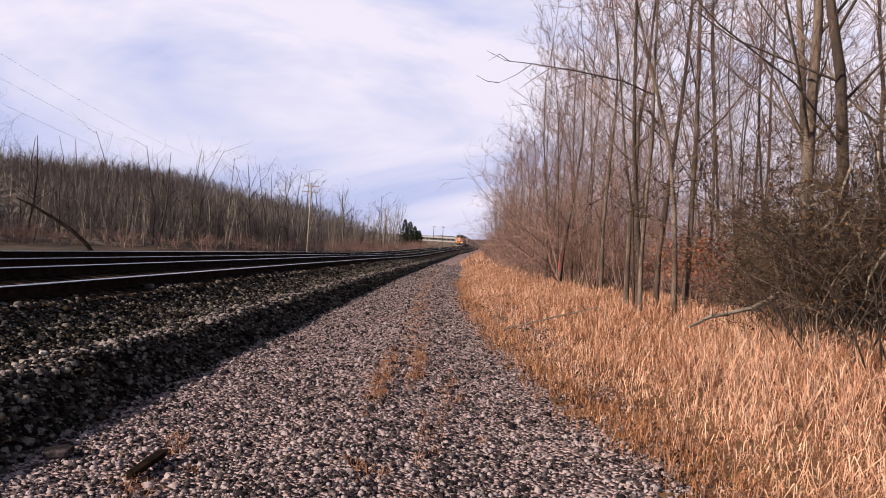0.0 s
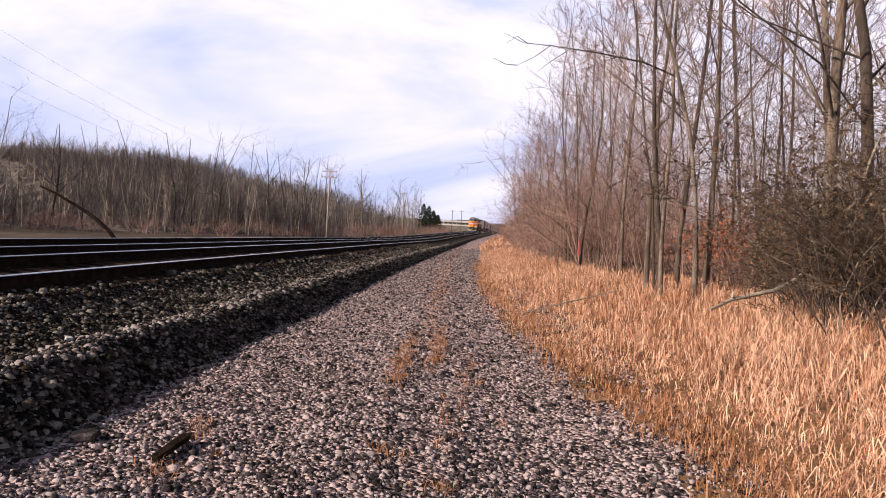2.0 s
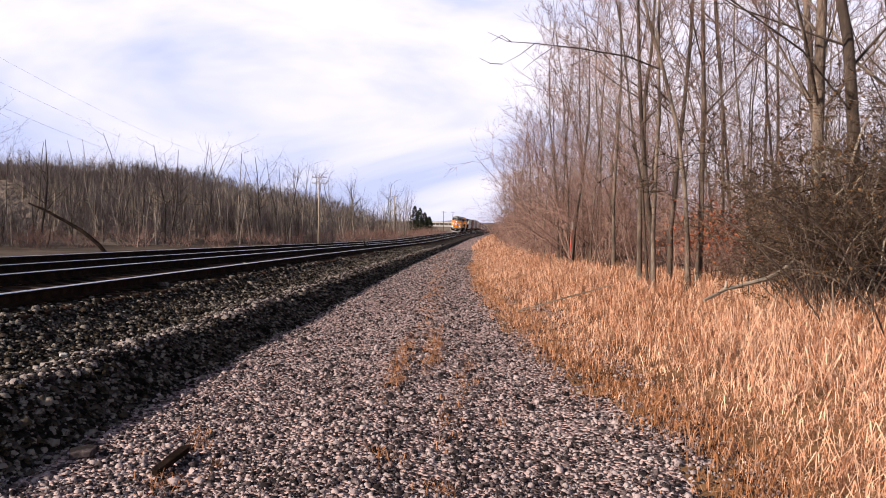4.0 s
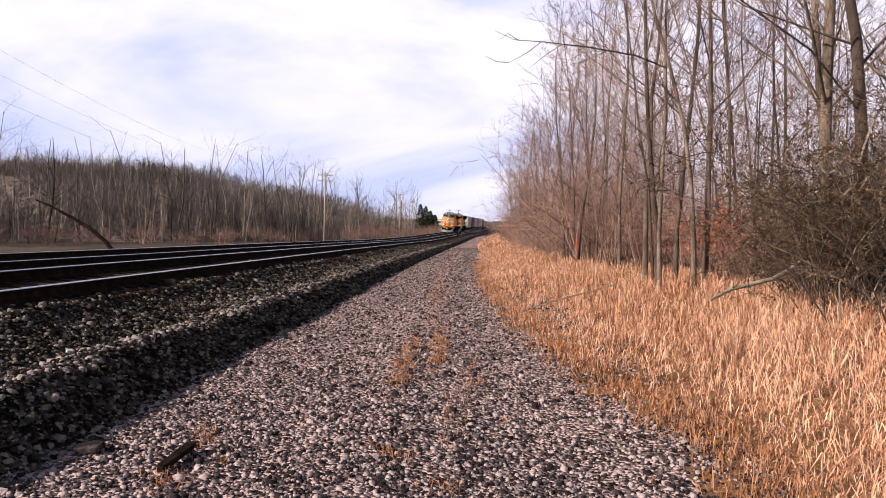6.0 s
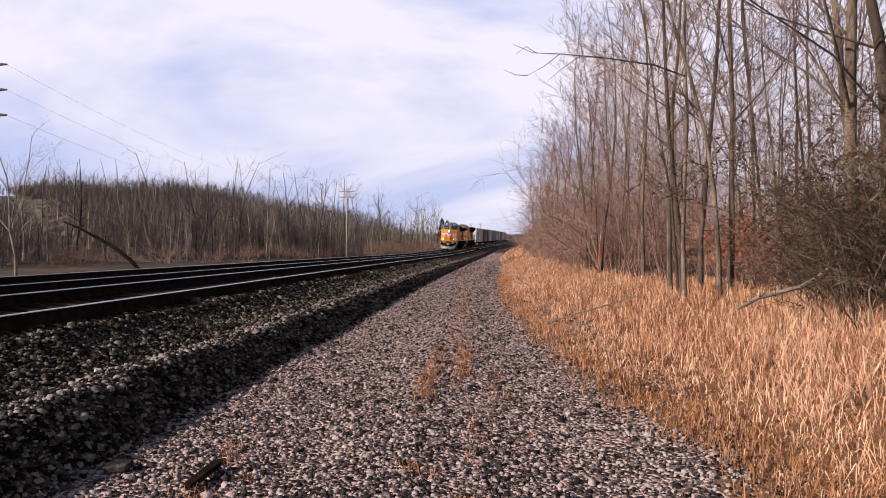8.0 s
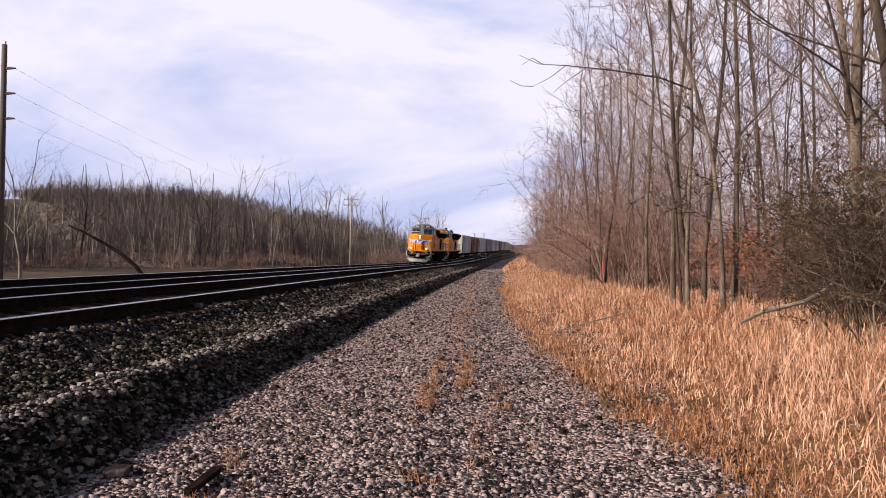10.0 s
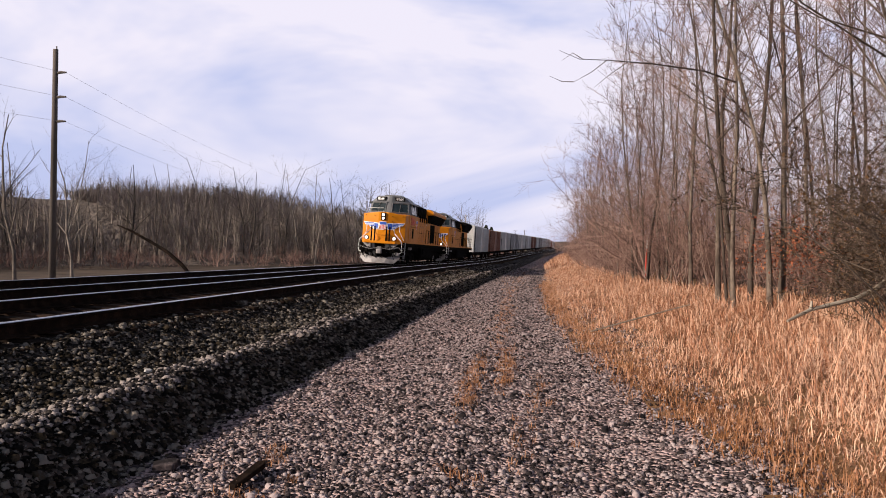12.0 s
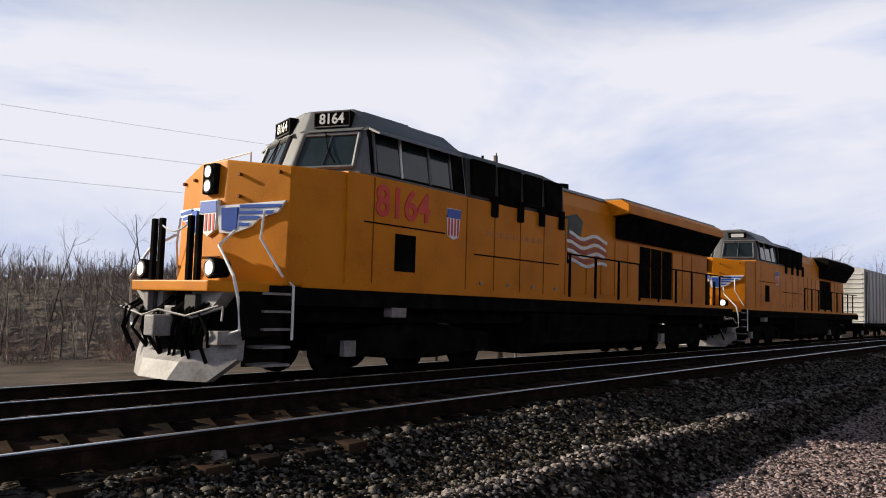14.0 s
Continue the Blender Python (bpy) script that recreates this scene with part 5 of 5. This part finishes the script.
    for sx in (-1, 1):
        ol = [(0.2, 2.72), (1.44, 2.78), (1.3, 2.6), (1.02, 2.52), (0.85, 2.38), (0.55, 2.28), (0.3, 2.3)]
        def panel(pts, e):
            k = len(pts)
            vs = [(sx * x, nose_y(x) - e, z) for x, z in pts] + [(sx * x, nose_y(x) + 0.03, z) for x, z in pts]
            return Shape().add(vs, [tuple(range(k)), tuple(range(k, 2 * k))[::-1]] + [(i, k + i, k + (i + 1) % k, (i + 1) % k) for i in range(k)])
        wing = part("nose_wing", panel(ol, 0.012), M_WHITE, loco, "white-edged blue wing emblem")
        part("feather", panel([(0.34, 2.68), (0.62, 2.69), (0.62, 2.36), (0.54, 2.32), (0.36, 2.34)], 0.02), M_BLUE, wing)
        for z, x1 in ((2.7, 1.36), (2.605, 1.22), (2.52, 0.98), (2.42, 0.82)):
            part("feather", panel([(0.66, z - 0.022), (x1, z - 0.022), (x1 + 0.03, z + 0.028), (0.66, z + 0.028)], 0.02), M_BLUE, wing)
    sh = part("nose_shield", Shape().prism([(-0.2, 2.35), (0, 2.25), (0.2, 2.35), (0.24, 2.82), (-0.24, 2.82)], "y", o + 0.37, o + 0.44), M_WHITE, loco, "white, red and blue shield emblem")
    part("chief", Shape().box(-0.22, 0.22, o + 0.362, o + 0.39, 2.62, 2.8), M_BLUE, sh)
    for i in range(4):
        part("stripe", Shape().box(-0.17 + i * 0.1, -0.12 + i * 0.1, o + 0.362, o + 0.39, 2.34, 2.6), M_RED, sh)
    for x, z in ((0.62, 3.2), (0.62, 2.86), (1.3, 3.22), (-0.62, 3.2), (-1.3, 3.22), (1.3, 1.8), (-1.3, 1.8)):
        part("bolt", Shape().tube([(x, nose_y(x) - 0.02, z), (x, nose_y(x) + 0.04, z)], 0.03, 6), M_SEAM, loco)
    part("nose_seam", Shape().box(-0.3, 0.3, o + 0.385, o + 0.42, 1.92, 1.94), M_SEAM, loco)
    # lights
    hl = part("headlight_housing", Shape().box(-0.16, 0.16, o + 0.34, o + 0.5, 2.92, 3.4), M_BLACK, loco, bevel=0.02)
    for z in (3.04, 3.27):
        part("headlight", Shape().tube([(0, o + 0.32, z), (0, o + 0.38, z)], 0.08, 14), M_LAMP, hl)
        part("headlight_rim", Shape().tube([(0.092 * math.cos(k * 0.4488), o + 0.325, z + 0.092 * math.sin(k * 0.4488)) for k in range(15)], 0.014, 5), M_PLOW, hl)
    for x in (-0.95, 0.95):
        d = part("ditch_light", Shape().tube([(x, f + 0.12, 1.72), (x, f + 0.4, 1.72)], [0.16, 0.13], 14), M_BLACK, loco)
        part("ditch_lens", Shape().tube([(x, f + 0.095, 1.72), (x, f + 0.125, 1.72)], 0.1, 14), M_DITCH, d)
        part("ditch_rim", Shape().tube([(x + 0.115 * math.cos(k * 0.4488), f + 0.1, 1.72 + 0.115 * math.sin(k * 0.4488)) for k in range(15)], 0.018, 5), M_PLOW, d)
    # front platform, posts, chain
    part("anticlimber", Shape().prism([(-1.05, f + 0.02), (1.05, f + 0.02), (1.5, f + 1.05), (-1.5, f + 1.05)], "z", 1.38, 1.54), M_YELLOW, loco, bevel=0.02)
    for x in (-0.62, -0.4, 0.4, 0.62):
        part("post", Shape().box(x - 0.045, x + 0.045, f + 0.08, f + 0.16, 1.54, 2.5), M_BLACK, loco, bevel=0.01)
    part("chain", Shape().tube([(-0.4 + 0.8 * i / 8, f + 0.1, 2.4 - 0.12 * math.sin(math.pi * i / 8)) for i in range(9)], 0.014, 4), M_WHITE, loco)
    # coupler pocket, hoses, plow
    part("draft_box", Shape().box(-1.45, 1.45, f + 0.45, f + 1.1, 0.75, 1.4).box(-0.35, 0.35, f + 0.1, f + 0.5, 0.7, 1.15), M_BLACK, loco, bevel=0.02)
    part("coupler", Shape().prism([(-0.14, f + 0.4), (-0.18, f - 0.1), (-0.05, f - 0.3), (0.18, f - 0.28), (0.2, f - 0.05), (0.14, f + 0.4)], "z", 0.72, 1.02), M_PLOW, loco, bevel=0.02)
    for x in (-0.9, -0.72, -0.55, 0.45, 0.62, 0.8, 0.95):
        part("air_hose", Shape().tube([(x, f + 0.4, 1.15), (x * 0.98, f + 0.18, 1.1), (x * 0.9, f + 0.1, 0.8), (x * 0.8, f + 0.16, 0.55)], 0.028, 5), M_BLACK, loco)
    for sx in (-1, 1):
        part("uncoupling_lever", Shape().tube([(sx * 0.2, f + 0.05, 1.05), (sx * 0.7, f + 0.02, 1.0), (sx * 1.35, f + 0.1, 1.16), (sx * 1.5, f - 0.02, 0.98)], 0.018, 5), M_PLOW, loco)
        part("gusset", Shape().prism([(sx * 0.4, 1.38), (sx * 1.2, 1.38), (sx * 0.9, 1.12), (sx * 0.4, 1.05)], "y", f + 0.2, f + 0.44), M_PLOW, loco)
    plow = Shape()
    rows = [((-1.3, f + 0.42, 0.7), (-0.5, f + 0.14, 0.5), (0.5, f + 0.14, 0.5), (1.3, f + 0.42, 0.7)),
            ((-1.36, f + 0.36, 0.42), (-0.5, f - 0.02, 0.36), (0.5, f - 0.02, 0.36), (1.36, f + 0.36, 0.42)),
            ((-1.0, f + 0.12, 0.1), (-0.4, f - 0.15, 0.1), (0.4, f - 0.15, 0.1), (1.0, f + 0.12, 0.1))]
    vs = [p for r in rows for p in r] + [(x, y + 0.12, z) for r in rows for x, y, z in r]
    fs = []
    for r in range(2):
        for i in range(3):
            a = r * 4 + i
            fs += [(a, a + 4, a + 5, a + 1), (12 + a, 12 + a + 1, 12 + a + 5, 12 + a + 4)]
    for i in range(3):
        fs += [(i, i + 1, 13 + i, 12 + i), (8 + i, 20 + i, 21 + i, 9 + i)]
    for r in range(2):
        fs += [(r * 4, 12 + r * 4, 16 + r * 4, r * 4 + 4), (r * 4 + 3, r * 4 + 7, 19 + r * 4, 15 + r * 4)]
    part("plow", plow.add(vs, fs), M_PLOW, loco, "scuffed pale grey snow plow")
    crng = random.Random(8)
    for i in range(16):
        x, z = crng.uniform(-1.25, 1.25), crng.uniform(0.6, 1.25)
        w, h = crng.uniform(0.05, 0.16), crng.uniform(0.05, 0.2)
        part("bracket", Shape().box(x - w, x + w, f + crng.uniform(0.05, 0.3), f + 0.48, z - h, z + h), M_DARK if i % 3 else M_PLOW, loco, bevel=0.012)
    for i in range(12):
        x = crng.uniform(-1.2, 1.2)
        part("air_hose", Shape().tube([(x, f + 0.35, 1.3), (x + crng.uniform(-0.1, 0.1), f + 0.05, 1.1), (x + crng.uniform(-0.25, 0.25), f, 0.8), (x + crng.uniform(-0.3, 0.3), f + 0.08, crng.uniform(0.35, 0.6))], 0.03, 5), M_BLACK, loco)
    part("cut_lever", Shape().tube([(-1.5, f + 0.1, 1.12), (-0.6, f - 0.02, 1.0), (-0.1, f - 0.05, 1.1), (0.6, f - 0.02, 1.02), (1.3, f + 0.05, 1.18)], 0.016, 5), M_PLOW, loco)
    # corner steps and grab irons
    for sx in (-1, 1):
        for i in range(5):
            z = 0.32 + i * 0.26
            part("step", Shape().box(min(sx * 1.1, sx * 1.52), max(sx * 1.1, sx * 1.52), o + 0.4, o + 0.92, z, z + 0.035), M_PLOW, loco)
        part("step_well", Shape().box(min(sx * 1.08, sx * 1.12), max(sx * 1.08, sx * 1.12), o + 0.35, o + 1.1, 0.3, 1.5), M_BLACK, loco)
        part("grab_iron", Shape().tube([(sx * 0.8, f + 0.62, 2.3), (sx * 0.95, f + 0.25, 2.05), (sx * 1.42, f + 0.2, 1.6), (sx * 1.48, f + 0.25, 1.3), (sx * 1.48, f + 0.3, 0.85), (sx * 1.2, f + 0.2, 0.75)], 0.024, 6), M_WHITE, loco)
        part("grab_iron", Shape().tube([(sx * 1.15, o + 0.6, 2.62), (sx * 1.15, o + 0.55, 2.2), (sx * 1.42, o + 0.78, 1.65), (sx * 1.52, o + 0.93, 1.5), (sx * 1.52, o + 0.94, 0.7)], 0.022, 6), M_WHITE, loco)
    part("window_rail", Shape().tube([(-1.3, o + 1.3, 3.4), (-1.3, o + 1.35, 3.72), (-0.2, o + 1.3, 3.76), (-0.2, o + 1.3, 3.45)], 0.016, 5), M_WHITE, loco)
    part("roof_unit", Shape().box(-0.6, 0.6, o + 3.2, o + 4.5, 4.64, 4.78), M_GREY, loco, bevel=0.03)
    part("antenna", Shape().tube([(0.2, o + 7.6, 4.5), (0.2, o + 7.6, 4.75)], 0.03, 6), M_BLACK, loco)
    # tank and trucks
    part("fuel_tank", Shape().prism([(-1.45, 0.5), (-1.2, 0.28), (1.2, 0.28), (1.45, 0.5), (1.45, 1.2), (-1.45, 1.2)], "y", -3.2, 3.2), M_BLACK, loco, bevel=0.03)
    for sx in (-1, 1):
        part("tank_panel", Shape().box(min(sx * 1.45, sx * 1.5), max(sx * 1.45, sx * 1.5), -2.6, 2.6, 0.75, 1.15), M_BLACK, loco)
    bogie(loco, o + 4.4, "front_truck", 3, 1.9, 0.53)
    bogie(loco, -o - 4.4, "rear_truck", 3, 1.9, 0.53)
    loco.scale = (1, 1, 1.03)
    return loco


CAR_L, CAR_H = 19.6, 4.55


def boxcar(label, mat, door_mat, tall=1.0):
    car = thing("boxcar", label, "boxcar", "train")
    a, h = CAR_L / 2 - 0.45, CAR_H * tall
    part("body", Shape().prism([(-1.5, 1.05), (1.5, 1.05), (1.5, h - 0.12), (0.9, h), (-0.9, h), (-1.5, h - 0.12)], "y", -a, a), mat, car, bevel=0.015)
    for i in range(11):
        z = 1.2 + i * 0.29
        for e in (-1, 1):
            part("end_rib", Shape().tube([(-1.4, e * a, z), (1.4, e * a, z)], 0.055, 6), mat, car)
    post = Shape().box(-0.035, 0.035, -0.05, 0.05, 1.05, h - 0.14).mesh("side_post", mat)
    for sx in (-1, 1):
        for i in range(17):
            y = -a + 0.3 + i * (2 * a - 0.6) / 16
            if abs(y) > 1.8:
                part("side_post", post, None, car, at=pose(sx * 1.53, y, 0))
        d = part("door", Shape().box(min(sx * 1.5, sx * 1.58), max(sx * 1.5, sx * 1.58), -1.55, 1.55, 1.15, h - 0.3), door_mat, car, bevel=0.015)
        for z in (1.8, 2.5, 3.2):
            part("door_rib", Shape().box(min(sx * 1.57, sx * 1.61), max(sx * 1.57, sx * 1.61), -1.5, 1.5, z, z + 0.06), door_mat, d)
        part("sill", Shape().box(min(sx * 1.4, sx * 1.5), max(sx * 1.4, sx * 1.5), -a, a, 0.8, 1.06), M_BLACK, car)
        part("ladder", Shape().tube([(sx * 1.58, -a + 0.2, 1.0), (sx * 1.58, -a + 0.2, h - 0.3)], 0.02, 4).tube([(sx * 1.58, -a + 0.65, 1.0), (sx * 1.58, -a + 0.65, h - 0.3)], 0.02, 4), M_BLACK, car)
    part("frame", Shape().box(-0.4, 0.4, -a - 0.4, a + 0.4, 0.7, 1.05), M_BLACK, car)
    bogie(car, -a + 2.0, "front_truck", 2, 0.9, 0.46)
    bogie(car, a - 2.0, "rear_truck", 2, 0.9, 0.46)
    return car


lead_loco = locomotive("yellow diesel locomotive with grey cab roof, headlights lit", "8164")
second_loco = locomotive("trailing yellow diesel locomotive with grey roof", "", lead=False)
CARS = [boxcar("white refrigerated boxcar streaked with dirt", M_CAR_WHITE, M_CAR_WHITE),
        boxcar("weathered brown steel boxcar", M_CAR_BROWN, M_CAR_BROWN, 0.98),
        boxcar("grey boxcar with grimy ribbed sides", M_CAR_GREY, M_CAR_GREY)]
ORDER = [0, 1, 0, 2, 0, 0, 1, 0, 2, 0, 0, 0, 2, 0, 1, 0, 0, 2]
VEHICLES = [(lead_loco, L / 2), (second_loco, 22.5 + L / 2)]


def couple_cars():
    used = set()
    for i, k in enumerate(ORDER):
        ob = CARS[k] if k not in used else copy_thing(CARS[k], Matrix())
        used.add(k)
        VEHICLES.append((ob, 45.7 + CAR_L / 2 + i * (CAR_L + 0.5)))


couple_cars()

# seconds, distance of the train's front ahead of the camera
FRONT = [(0, 309.0), (3, 244.5), (6.5, 170.0), (8.5, 125.5), (11, 71.8), (12.5, 38.9), (13, 28.0), (13.5, 17.4), (14, 6.72)]


def front_at(t):
    return float(np.interp(t, [a for a, _ in FRONT], [b for _, b in FRONT]))


def motions():
    for ob, back in VEHICLES:
        rows = []
        for i in range(29):
            t = i / 2
            y = front_at(t) + back
            rows.append((t, pose(TRAIN_X + bend(y), y, RAIL + rise(y), math.degrees(math.atan((rise(y + 8) - rise(y - 8)) / 16)), math.degrees(CANT / 1.5), -math.degrees(heading(y)))))
        walk(ob, rows)


motions()
